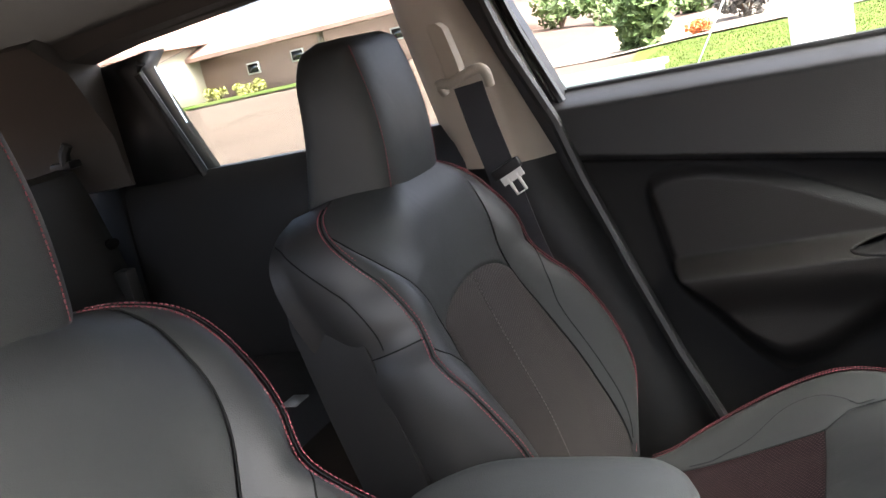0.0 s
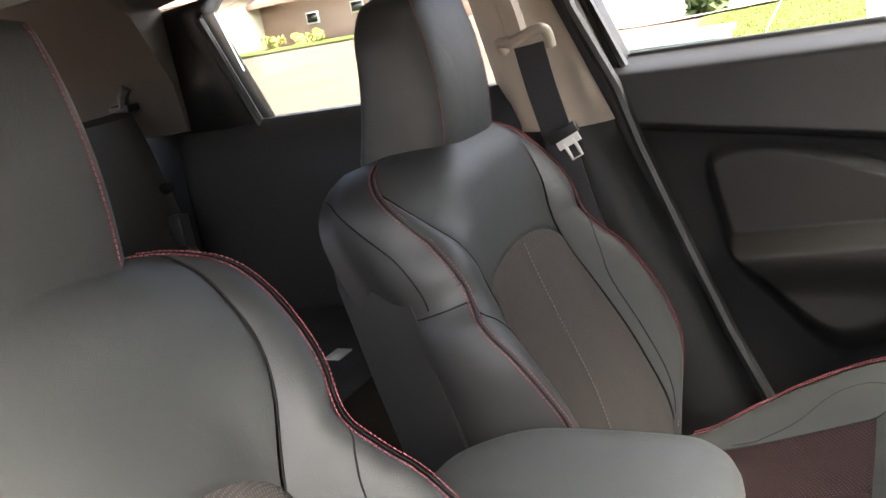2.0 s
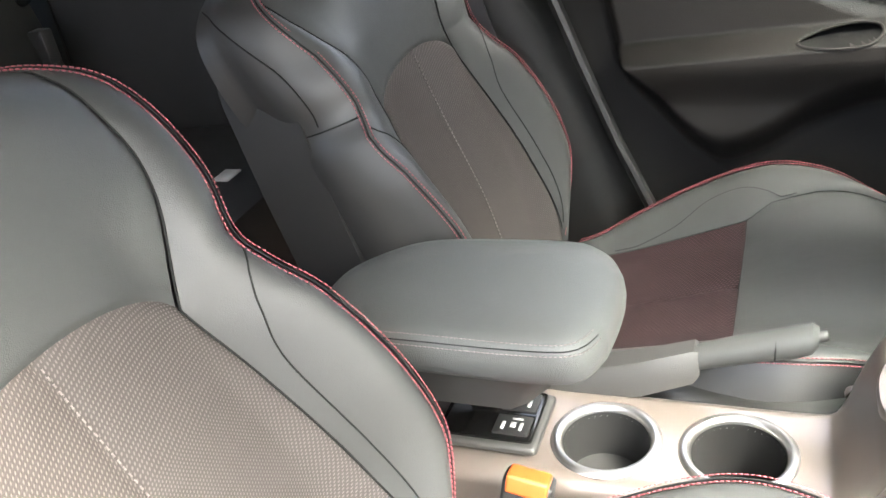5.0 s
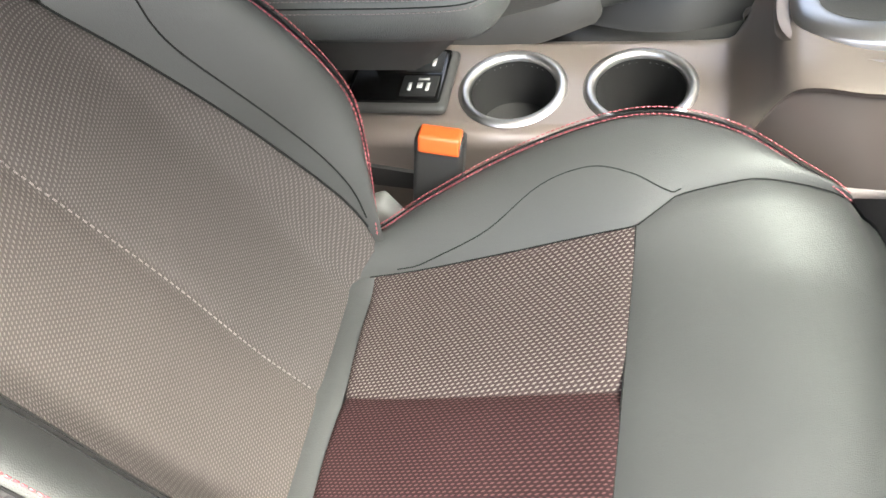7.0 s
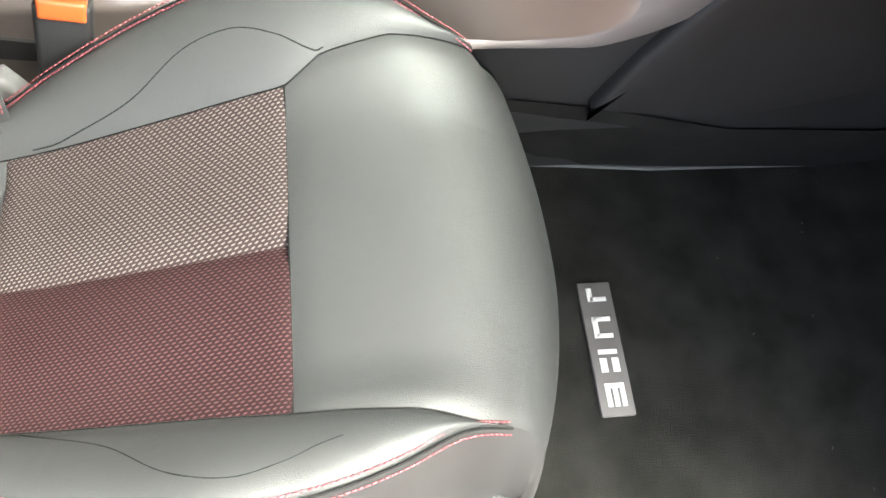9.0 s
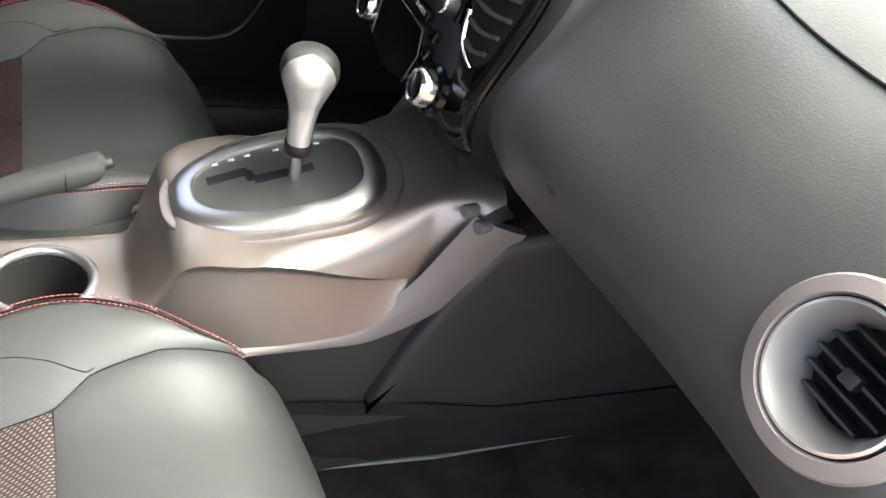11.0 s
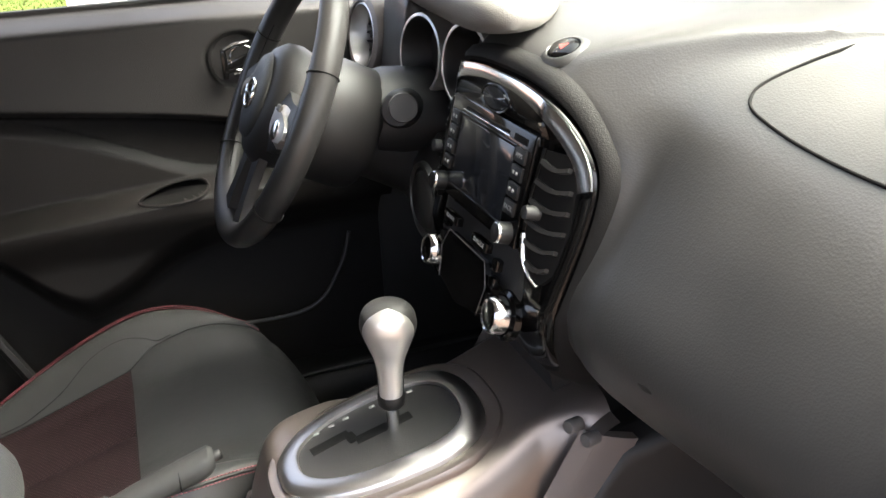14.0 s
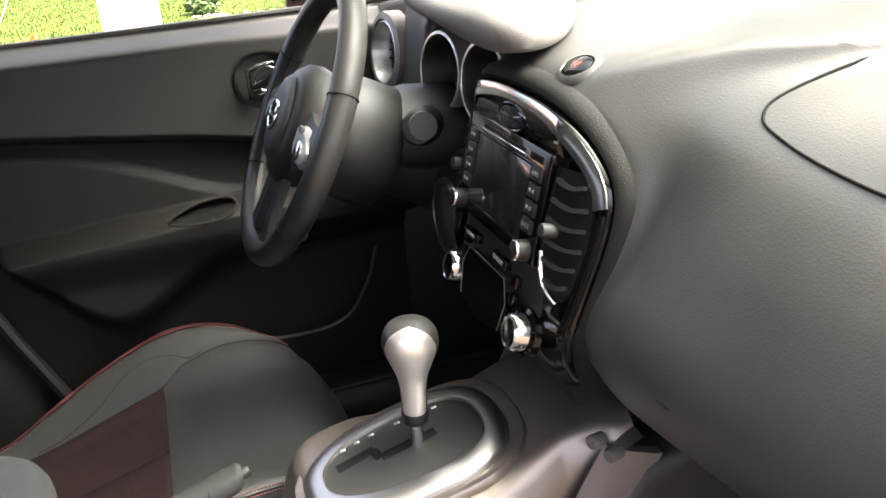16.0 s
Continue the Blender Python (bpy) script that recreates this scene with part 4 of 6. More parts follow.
# hand brake
brake = thing("hand_brake", (0.2, 0.085, 0.33), "dark grey hand brake lever beside the console", "hand brake")
part("slot_tray", box(0.06, 0.41, 0.056, 0.125, 0.25, 0.325, 0.012, 3), HARD, brake, "black recess under the lever")
part("lever_base", loft([[(x, 0.085 + w * c, z + h * s) for c, s in ((-1, -1), (-1, 0.3), (-0.6, 0.95), (0.6, 0.95), (1, 0.3), (1, -1))] for x, z, w, h in ((0.03, 0.335, 0.022, 0.012), (0.10, 0.340, 0.024, 0.018), (0.17, 0.356, 0.022, 0.021), (0.228, 0.378, 0.019, 0.019), (0.234, 0.380, 0.014, 0.014))]), TRIM_DARK, brake, "grey lever sleeve")
grip = part("grip", loft([[(x, 0.085 + w * math.cos(q), z + h * math.sin(q)) for q in [2 * math.pi * k / 16 for k in range(16)]] for x, z, w, h in ((0.228, 0.380, 0.0145, 0.0145), (0.26, 0.391, 0.0155, 0.0165), (0.30, 0.403, 0.0155, 0.0175), (0.33, 0.412, 0.0165, 0.0185), (0.343, 0.417, 0.0155, 0.0175), (0.349, 0.419, 0.010, 0.012))]), LEATHER, brake, "dark leather grip")
part("band", loft([[(x, 0.085 + w * math.cos(q), z + w * 1.08 * math.sin(q)) for q in [2 * math.pi * k / 16 for k in range(16)]] for x, z, w in ((0.3075, 0.4045, 0.0155), (0.309, 0.4055, 0.0163), (0.3105, 0.4065, 0.0155))]), SEAM, grip)
part("button", lathe([(0.0068, 0.0), (0.0068, 0.010), (0.005, 0.0125), (0.0, 0.013)], 16, frame_at((0.346, 0.085, 0.419), (1, 0, 0.32))), HARD, brake, "black release button")

# armrest
arm = thing("armrest", (0.0, 0.0, 0.334), "dark grey leather armrest box on the console", "armrest")


def arm_plan(k, grow=0.0):
    """The lid's outline seen from above."""
    pts = ARM
    i = k * len(pts)
    a, b = pts[int(i) % len(pts)], pts[(int(i) + 1) % len(pts)]
    t = i - int(i)
    x, y = a[0] + (b[0] - a[0]) * t, a[1] + (b[1] - a[1]) * t
    c = Vector((x - 0.02, y))
    c *= 1 + grow / max(0.03, c.length)
    return c.x + 0.02, c.y


ARM = [p for p in smooth_table([(0.168, -0.055), (0.171, 0.0), (0.166, 0.048), (0.140, 0.086), (0.10, 0.099), (0.0, 0.099), (-0.07, 0.084), (-0.115, 0.045), (-0.138, 0.0), (-0.135, -0.06), (-0.11, -0.092), (0.0, -0.099), (0.11, -0.098), (0.152, -0.088), (0.168, -0.055)], 4)[:-1]]
n = 96
rows = [(-0.016, 0.468), (-0.006, 0.4705), (-0.001, 0.478), (0.0, 0.490), (-0.001, 0.500), (-0.0045, 0.5095), (-0.011, 0.5155), (-0.022, 0.519), (-0.045, 0.5225), (-0.075, 0.524)]
bm = loft([[(*arm_plan(j / n, g), z) for j in range(n)] for g, z in rows])
lid = part("lid", bm, ARM_LEATHER, arm, "dark grey leather padded lid")
near_edge = [j for j in range(n) if arm_plan(j / n)[1] < -0.060 and arm_plan(j / n)[0] > -0.10]
seam = [(*arm_plan(j / n, -0.004), 0.5088) for j in near_edge]
part("seam", tube(seam, 0.0007, 6), SEAM, lid)
part("stitching", joined([stitches([(*arm_plan(j / n, g), z) for j in near_edge], 0.0045, 0.0028, 0.0007) for g, z in ((-0.0078, 0.5136), (-0.0020, 0.5040))]), GREY_THREAD, lid, "grey thread stitching")
part("box", loft([[(x, y * (1 - 0.18 * k), 0.470 - 0.055 * k) for x, y in ((-0.12, -0.085), (0.10 - 0.03 * k, -0.085), (0.135 - 0.05 * k, -0.07), (0.145 - 0.055 * k, 0.0), (0.135 - 0.05 * k, 0.07), (0.10 - 0.03 * k, 0.085), (-0.12, 0.085))] for k in (0, 0.05, 0.5, 1)]), LEATHER_SIDE, arm, "dark grey plastic storage box")
bm = box(-0.30, -0.035, -0.07, 0.07, 0.05, 0.43, 0.02, 3)
part("rear_housing", bm, HARD, arm, "black console rear housing")

# seat belt buckle
buckle = thing("belt_buckle", (0.085, -0.118, 0.2), "black seat belt buckle with an orange release button", "buckle")
BK = Matrix.Translation((0.090, -0.118, 0.335)) @ Matrix.Rotation(radians(10), 4, "Y") @ Matrix.Rotation(radians(-12), 4, "X")
part("housing", turned(box(-0.025, 0.025, -0.013, 0.013, -0.06, 0.036, 0.006, 3), BK), HARD, buckle, "black buckle housing")
part("button", turned(box(-0.021, 0.021, -0.0145, 0.0085, 0.020, 0.041, 0.004, 3), BK), ORANGE, buckle, "orange release button")
part("stalk", turned(box(-0.018, 0.018, -0.008, 0.008, -0.16, -0.055, 0.004), BK), HARD, buckle, "black stalk")
rec = thing("recliner_cover", (0.0, -0.16, 0.2), "grey plastic hinge cover between cushion and backrest", "hinge cover")
part("cover", turned(box(-0.03, 0.035, -0.012, 0.012, -0.05, 0.035, 0.009, 3), Matrix.Translation((0.015, -0.145, 0.268)) @ Matrix.Rotation(radians(-25), 4, "Y")), RUBBER, rec, "grey plastic cover")
part("bracket", turned(box(-0.01, 0.016, -0.004, 0.004, -0.03, 0.030, 0.003), Matrix.Translation((0.03, -0.172, 0.268)) @ Matrix.Rotation(radians(-25), 4, "Y")), CHROME, rec, "bare metal bracket")


# ---- dashboard ----
PROF = smooth_table([(1.375, 0.893), (0.98, 0.864), (0.87, 0.840), (0.80, 0.803), (0.75, 0.752), (0.713, 0.697), (0.693, 0.650), (0.696, 0.615), (0.715, 0.581), (0.750, 0.557), (0.80, 0.539), (0.90, 0.512), (1.375, 0.46)], 5)


def centre(y):
    """How much the dashboard swells round the centre stack."""
    return (1 - ease((-y - 0.08) / 0.36)) * (1 - ease((y - 0.10) / 0.22))


HALF = smooth_table([(0.0, 0.238), (0.05, 0.237), (0.10, 0.231), (0.145, 0.217), (0.183, 0.197), (0.202, 0.176), (0.206, 0.150), (0.202, 0.118), (0.194, 0.082), (0.183, 0.040), (0.170, 0.010), (0.150, -0.010), (0.12, -0.020), (0.07, -0.028), (0.0, -0.032)], 4)
REACH = sorted((math.atan2(h - 0.10, s), math.hypot(s, h - 0.10) + 0.015) for s, h in HALF)


def smooth_min(a, b, r):
    k = max(0.0, r - abs(a - b)) / r
    return min(a, b) - k * k * r / 4


def dash_at(k, y, out=0.0):
    k = max(0, min(1, k)) * (len(PROF) - 1)
    i = min(int(k), len(PROF) - 2)
    x = PROF[i][0] + (PROF[i + 1][0] - PROF[i][0]) * (k - i)
    z = PROF[i][1] + (PROF[i + 1][1] - PROF[i][1]) * (k - i)
    c = centre(y)
    near = lerp_table([(-0.48, 0.0), (-0.40, 0.006), (-0.32, 0.016), (-0.25, 0.026), (-0.20, 0.031), (-0.17, 0.030), (-0.15, 0.024), (0.15, 0.022), (0.3, 0.0)], y)
    swell = near + (0.050 * c - near) * ease((z - 0.74) / 0.07)
    x -= swell * ease((z - 0.45) / 0.1) * (1 - ease((x - 0.80) / 0.25))
    z += 0.035 * c * ease((z - 0.70) / 0.1)
    x += 0.03 * ease((abs(y) - 0.56) / 0.12) ** 2
    if abs(y) < 0.30 and 0.5 < z < 0.92:
        # meets the lip round the centre stack
        over = max(0.0, abs(y) - 0.10) / 0.57
        s, h = min(abs(y), 0.10) + over, (z - 0.60) / 0.97
        away = max(0.0, math.hypot(s, h - 0.10) - lerp_table(REACH, math.atan2(h - 0.10, s)))
        meet = 0.630 + 0.2425 * h + 0.262 * over + 0.75 * away + 0.45 * max(0.0, 0.045 - h) + 2.5 * max(0.0, 0.02 - h) ** 1.5
        x += (smooth_min(x, meet, 0.03) - x) * (1 - ease((x - meet - 0.07) / 0.06))
    return Vector((x, y, z))


def dash_near(x, z, y):
    """The place on the dashboard's face nearest to (x, z) at y, and its outward normal."""
    best = min((k / 400 for k in range(401)), key=lambda k: (dash_at(k, y).x - x) ** 2 + (dash_at(k, y).z - z) ** 2)
    p = dash_at(best, y)
    t1 = dash_at(best + 0.004, y) - dash_at(best - 0.004, y)
    t2 = dash_at(best, y + 0.004) - dash_at(best, y - 0.004)
    n = t1.cross(t2).normalized()
    if n.x > 0:
        n = -n
    return p, n


dash = thing("dashboard", (0.9, 0, 0.6), "grained black dashboard with a curved glove box front", "dashboard")
bm = sheet(lambda u, v: dash_at(u, -0.69 + 1.38 * v), 120, 180, flip=True)
for at, way, r in (((0.707, -0.536, 0.698), (-1, -0.06, 0.40), 0.060), ((0.705, 0.615, 0.775), (-1, -0.12, 0.12), 0.066)):
    # openings behind the round vents
    axis, mid = Vector(way).normalized(), Vector(at)
    gone = []
    for f in bm.faces:
        d = f.calc_center_median() - mid
        if abs(d.dot(axis)) < 0.06 and (d - axis * d.dot(axis)).length < r - 0.008:
            gone.append(f)
    bmesh.ops.delete(bm, geom=gone, context="FACES")
part("dash_body", bm, DASH, dash)
# air bag cover: a fine groove on the top
def smooth_path(pts):
    """Evens out small steps along a line."""
    for _ in range(6):
        pts = [pts[0]] + [(a + b * 2 + c) / 4 for a, b, c in zip(pts, pts[1:], pts[2:])] + [pts[-1]]
    return pts


groove = []
for x, y, z in smooth_table([(1.16, -0.245, 0.89), (0.884, -0.234, 0.889), (0.848, -0.225, 0.872), (0.812, -0.218, 0.858), (0.794, -0.216, 0.851), (0.784, -0.219, 0.844), (0.778, -0.229, 0.837), (0.776, -0.248, 0.831), (0.778, -0.290, 0.821), (0.787, -0.345, 0.812), (0.80, -0.42, 0.806), (0.815, -0.52, 0.81), (0.86, -0.56, 0.835), (1.1, -0.57, 0.87)], 5):
    p, n = dash_near(x, z, y)
    groove.append(p + n * 0.0004)
part("cover_seam", tube(smooth_path(groove), 0.0014, 6), SEAM, dash, "thin black joint of the air bag cover")
p, n = dash_near(0.661, 0.634, -0.272)
part("glove_latch", lathe([(0.0, 0.0002), (0.007, 0.0004), (0.010, -0.0005), (0.011, -0.003)], 24, frame_at(p, n, (0, 0, 1)), squash=0.3), HARD, dash, "black glove box latch")
for dy in (0.0, 0.030):
    p = Vector((0.686 + dy * 0.5, -0.122 - dy * 0.30, 0.496 - dy * 0.5))
    part("clip", lathe([(0.0, 0.002), (0.006, 0.0018), (0.0075, 0.0), (0.0075, -0.016)], 20, frame_at(p, (-0.75, -0.3, 0.15))), TRIM_GREY, dash, "round grey fastener")
hp, hn = dash_near(0.705, 0.866, -0.056)
hm = frame_at(hp + hn * 0.001, hn, (0, 1, 0))
hz = part("hazard_switch", lathe([(0.0, 0.003), (0.0118, 0.0028), (0.0142, 0.001), (0.0150, -0.012)], 32, hm, squash=1.3), PIANO, dash, "black hazard switch")
bm = bmesh.new()
tri = [(-0.005, -0.005), (0.005, -0.005), (0.0, 0.006)]
bm.faces.new([bm.verts.new(hm @ Vector((x, y, 0.0034))) for x, y in tri])
part("triangle", bm, RED_MARK, hz, "red warning triangle")
part("pocket", lathe([(0.0148, -0.002), (0.0160, 0.0014), (0.0185, 0.0010), (0.023, -0.004)], 32, hm, squash=1.3), DASH, dash, "recess round the switch")

# round side vents
def round_vent(name, at, way, r, label):
    root = thing(name, at, label, "air vent", "side air vents")
    m = frame_at(at, way)
    part("housing_ring", lathe([(r + 0.001, -0.02), (r, 0.000), (r - 0.002, 0.004), (r - 0.012, 0.007), (r - 0.0135, 0.002)], 48, m), STRIP, root, "grey outer ring")
    part("bright_ring", lathe([(r - 0.0142, 0.001), (r - 0.0148, 0.005), (r - 0.017, 0.006), (r - 0.024, -0.012), (r - 0.028, -0.034)], 48, m), SATIN, root, "bright silver inner ring")
    part("backing", lathe([(r - 0.012, 0.0), (r - 0.026, -0.036), (0.0, -0.040)], 32, m), SEAM, root, "black vent throat")
    for k in range(-2, 3):
        h = k * (r - 0.028) * 0.36
        w = math.sqrt(max(0.0, (r - 0.028) ** 2 - h * h))
        part("slat", turned(box(-w, w, h - 0.0012, h + 0.0012, -0.036, -0.020, 0.0006), m), HARD, root, "black vent slat")
    part("tab", turned(box(-0.006, 0.006, -0.005, 0.005, -0.024, -0.012, 0.002), m), HARD, root, "black vent tab")


round_vent("side_vent", (0.707, -0.536, 0.698), (-1, -0.06, 0.40), 0.060, "round silver-ringed air vent at the dashboard's passenger end")
round_vent("side_vent", (0.705, 0.615, 0.775), (-1, -0.12, 0.12), 0.066, "round silver-ringed air vent beside the driver door")

# instrument cluster under its hood
cluster = thing("instrument_cluster", (0.74, 0.32, 0.78), "twin deep gauge tubes with silver rims under a hood", "instrument cluster")
part("housing", loft([[(x, y, z) for y, z in ((0.13, 0.70), (0.13, 0.83), (0.20, 0.855), (0.45, 0.855), (0.54, 0.83), (0.56, 0.70))] for x in (0.735, 0.95)]), DASH, cluster, "grained black housing")
part("cowl", turned(box(-0.03, 0.03, -0.097, 0.097, -0.08, 0.08, 0.018, 4), Matrix.Translation((0.738, 0.478, 0.777)) @ Matrix.Rotation(radians(-8), 4, "Z") @ Matrix.Rotation(radians(8), 4, "Y")), DASH, cluster, "black cowl beside the gauges")
for y, z, r in ((0.325, 0.792, 0.050), (0.165, 0.805, 0.047)):
    m = frame_at((0.700, y, z), (-1, -0.19, 0.12))
    tubep = part("gauge_tube", lathe([(r + 0.004, -0.05), (r + 0.004, -0.006), (r + 0.003, 0.0), (r - 0.001, 0.001), (r - 0.004, -0.003), (r - 0.008, -0.05), (r - 0.012, -0.055), (0.0, -0.055)], 48, m), HARD, cluster, "black gauge tube")
    part("rim", lathe([(r - 0.0025, -0.002), (r, 0.0018), (r + 0.0035, 0.001), (r + 0.0055, -0.006), (r + 0.005, -0.045), (r + 0.004, -0.045)], 48, m), SATIN, tubep, "silver gauge rim")
    part("face", lathe([(r - 0.012, -0.053), (0.0, -0.0535)], 40, m), SEAM, tubep, "black gauge face")
    part("needle", turned(box(-0.0012, 0.0012, 0.0, r * 0.7, -0.0525, -0.051), m @ Matrix.Rotation(radians(120), 4, "Z")), RED_MARK, tubep, "red needle")
EDGE = smooth_table([(0.73, 0.575, 0.858), (0.705, 0.47, 0.860), (0.685, 0.30, 0.861), (0.672, 0.16, 0.862), (0.664, 0.07, 0.864), (0.667, 0.022, 0.865), (0.690, 0.002, 0.866), (0.724, 0.014, 0.868), (0.762, 0.055, 0.873), (0.80, 0.125, 0.877), (0.86, 0.24, 0.885), (0.92, 0.40, 0.885), (0.90, 0.56, 0.875), (0.80, 0.60, 0.862), (0.73, 0.575, 0.858)], 5)[:-1]


def hood_loop(inset, lift):
    c = Vector((0.77, 0.33))
    out = []
    for x, y, z in EDGE:
        v = Vector((x, y)) - c
        v *= 1 - inset / v.length
        out.append((c.x + v.x, c.y + v.y, z + lift))
    return out


hood = part("hood", loft([hood_loop(0.03, 0.002), hood_loop(0.006, 0.0), hood_loop(0.001, 0.004), hood_loop(0.0, 0.012), hood_loop(0.003, 0.021), hood_loop(0.012, 0.028), hood_loop(0.045, 0.034), hood_loop(0.075, 0.036)]), HOOD, cluster, "soft grey-black hood")

# centre stack: s to the right, h up its face, d out of it
STACK = Matrix.Translation((0.62, 0, 0.60)) @ Matrix(((0, 0.2425, -0.970), (-1, 0, 0), (0, 0.970, 0.2425))).to_4x4()


def SP(s, h, d=0.0):
    """A place on the stack's face, which sweeps back past the head unit on both sides."""
    over = max(0.0, abs(s) - 0.10)
    s2 = math.copysign(min(abs(s), 0.10) + over * 0.57, s)
    return STACK @ Vector((s2, h, d - over * 0.27))


OUT = HALF + [(-s, h) for s, h in HALF[::-1][1:-1]]
stack = thing("center_stack", tuple(SP(0, 0.1, -0.02)), "gloss black centre stack with display, knobs and vents", "dashboard console")


def ringed(grow, d, low=0.0):
    c = Vector((0, 0.10))
    out = []
    for s, h in OUT:
        v = Vector((s, h)) - c
        v *= 1 + grow / v.length
        q = v + c
        curl = -0.45 * max(0.0, 0.045 - q.y) - 2.5 * max(0.0, 0.02 - q.y) ** 1.5
        out.append(SP(q.x, q.y, d + curl * (1 if low == 0 else low)))
    return out


part("surround", loft([ringed(0.026, -0.045), ringed(0.0235, -0.012), ringed(0.020, -0.003), ringed(0.013, 0.003), ringed(0.007, 0.003), ringed(0.003, -0.001)], cap=False), DOOR_SHADE_LIP, stack, "soft black lip round the stack")
face = part("fascia", loft([ringed(0.004, -0.04), ringed(0.003, -0.001), ringed(0.0, 0.0045), ringed(-0.012, 0.0055), ringed(-0.024, 0.001), ringed(-0.05, -0.002)]), PIANO, stack, "gloss black fascia")


def strip(i0, i1, g0, g1, d, thin=0.0):
    """A band along the outline; thin: how much narrower it is over the top."""
    a, b = ringed(g0, d), ringed(g1, d)
    loops = []
    for i in range(i0, i1 + 1):
        j = i % len(OUT)
        k = thin / (g0 - g1) * math.exp(-(min(j, len(OUT) - j) / 9) ** 2)
        b[j] = b[j] + (a[j] - b[j]) * k
        up = STACK.to_3x3() @ Vector((0, 0, 0.0035))
        loops.append([a[j], a[j] + up, (a[j] + b[j]) / 2 + up * 1.4, b[j] + up, b[j]])
    return loft(loops)


n = len(OUT)
top_i = 21
part("chrome_band", strip(n - top_i, n + top_i, -0.001, -0.022, 0.003, 0.011), CHROME, stack, "bright chrome band")
part("dark_band", strip(top_i + 1, 38, -0.002, -0.016, 0.003), PIANO, stack)
part("dark_band", strip(n - 38, n - top_i - 1, -0.002, -0.016, 0.003), PIANO, stack)


def slab(s0, s1, h0, h1, d0, d1, bevel=0.0):
    return turned(box(s0, s1, h0, h1, d0, d1, bevel), STACK)


# head unit
unit = part("head_unit", slab(-0.099, 0.099, 0.092, 0.199, -0.01, 0.006, 0.003), PIANO, stack, "gloss black head unit")
part("upper_panel", loft([[SP(s, h, d) for s, h in ((-0.115, 0.199), (0.115, 0.199), (0.080, 0.226), (-0.080, 0.226))] for d in (0.0, 0.0055)]), PIANO, unit)
part("screen", slab(-0.066, 0.064, 0.107, 0.180, 0.005, 0.0072, 0.001), SCREEN, unit, "dark blue-black display glass")
for h in (0.180, 0.1035):
    part("screen_rim", slab(-0.070, 0.068, h, h + 0.0035, 0.005, 0.0080, 0.0008), PIANO, unit)
part("disc_slot", slab(-0.060, 0.045, 0.1885, 0.1915, 0.004, 0.0066), SEAM, unit, "black disc slot")
part("disc_lip", slab(-0.064, 0.050, 0.1855, 0.188, 0.004, 0.0085, 0.0008), CHROME, unit, "bright edge under the disc slot")
part("card_slot", slab(0.058, 0.084, 0.186, 0.1925, 0.004, 0.0075, 0.001), SEAM, unit, "black card slot")
for k in range(4):
    h = 0.1195 + 0.0165 * k
    for s0, s1 in ((0.0675, 0.0885), (-0.0905, -0.0725)):
        b = part("key", slab(s0, s1, h, h + 0.0135, 0.004, 0.0088, 0.0012), HARD, unit, "black key")
        if s0 < 0 or k == 1 or k == 2:
            part("mark", joined([slab(s0 + 0.004, s0 + 0.008, h + 0.005, h + 0.0085, 0.0088, 0.0091), slab(s0 + 0.011, s0 + 0.015, h + 0.005, h + 0.0085, 0.0088, 0.0091)]), WHITE_MARK, b, "pale grey key mark")


def words(text, s, h, size, d, parent):
    c = bpy.data.curves.new("lettering", "FONT")
    c.body, c.size, c.align_x, c.align_y, c.extrude = text, size, "CENTER", "CENTER", 0.0001
    c.materials.append(WHITE_MARK)
    ob = new("lettering", c)
    ob.parent = parent
    ob.matrix_local = Matrix.Translation(-base_of(parent)) @ STACK @ Matrix.Translation((s, h, d))
    return ob


words("BACK", 0.078, 0.126, 0.0065, 0.0090, unit)
words("APPS", 0.078, 0.1755, 0.0065, 0.0090, unit)
words("CLIMATE", -0.045, 0.074, 0.0055, 0.0078, stack)
words("D-MODE", 0.032, 0.074, 0.0065, 0.0078, stack)
for s in (-0.045, 0.032):
    part("mode_key", slab(s - 0.019, s + 0.019, 0.069, 0.079, 0.0, 0.0076, 0.0012), PIANO, stack, "gloss black mode key")
for s in (-0.084, 0.084):
    m = STACK @ Matrix.Translation((s, 0.103, 0.005))
    kb = part("volume_knob", lathe([(0.0108, 0.0), (0.0104, 0.010), (0.0098, 0.0140), (0.0085, 0.0152), (0.0, 0.0154)], 32, m), HARD, unit, "black volume knob")
    part("knob_edge", lathe([(0.0102, 0.0132), (0.0099, 0.0148), (0.0088, 0.0155)], 32, m), CHROME, kb, "bright knob edge")
    m = STACK @ Matrix.Translation((s * 1.045, 0.021, -0.010))
    kb = part("climate_knob", lathe([(0.0185, 0.0), (0.0182, 0.010), (0.0172, 0.018), (0.0150, 0.0205), (0.0128, 0.0195)], 40, m, squash=1.05), CHROME, stack, "chrome climate knob ring")
    part("knob_cap", lathe([(0.0132, 0.0195), (0.010, 0.0185), (0.0, 0.018)], 32, m, squash=1.05), PIANO, kb, "gloss black knob cap")
    part("knob_base", lathe([(0.0245, -0.004), (0.0238, 0.003), (0.0200, 0.005), (0.0195, 0.0)], 40, m, squash=1.05), PIANO, kb)
part("climate_display", loft([[SP(s, h, d) for s, h in ((-0.046, 0.058), (0.046, 0.058), (0.058, 0.038), (0.052, 0.006), (0.0, -0.006), (-0.052, 0.006), (-0.058, 0.038))] for d in (-0.004, 0.004)]), PIANO, stack, "dark climate display")
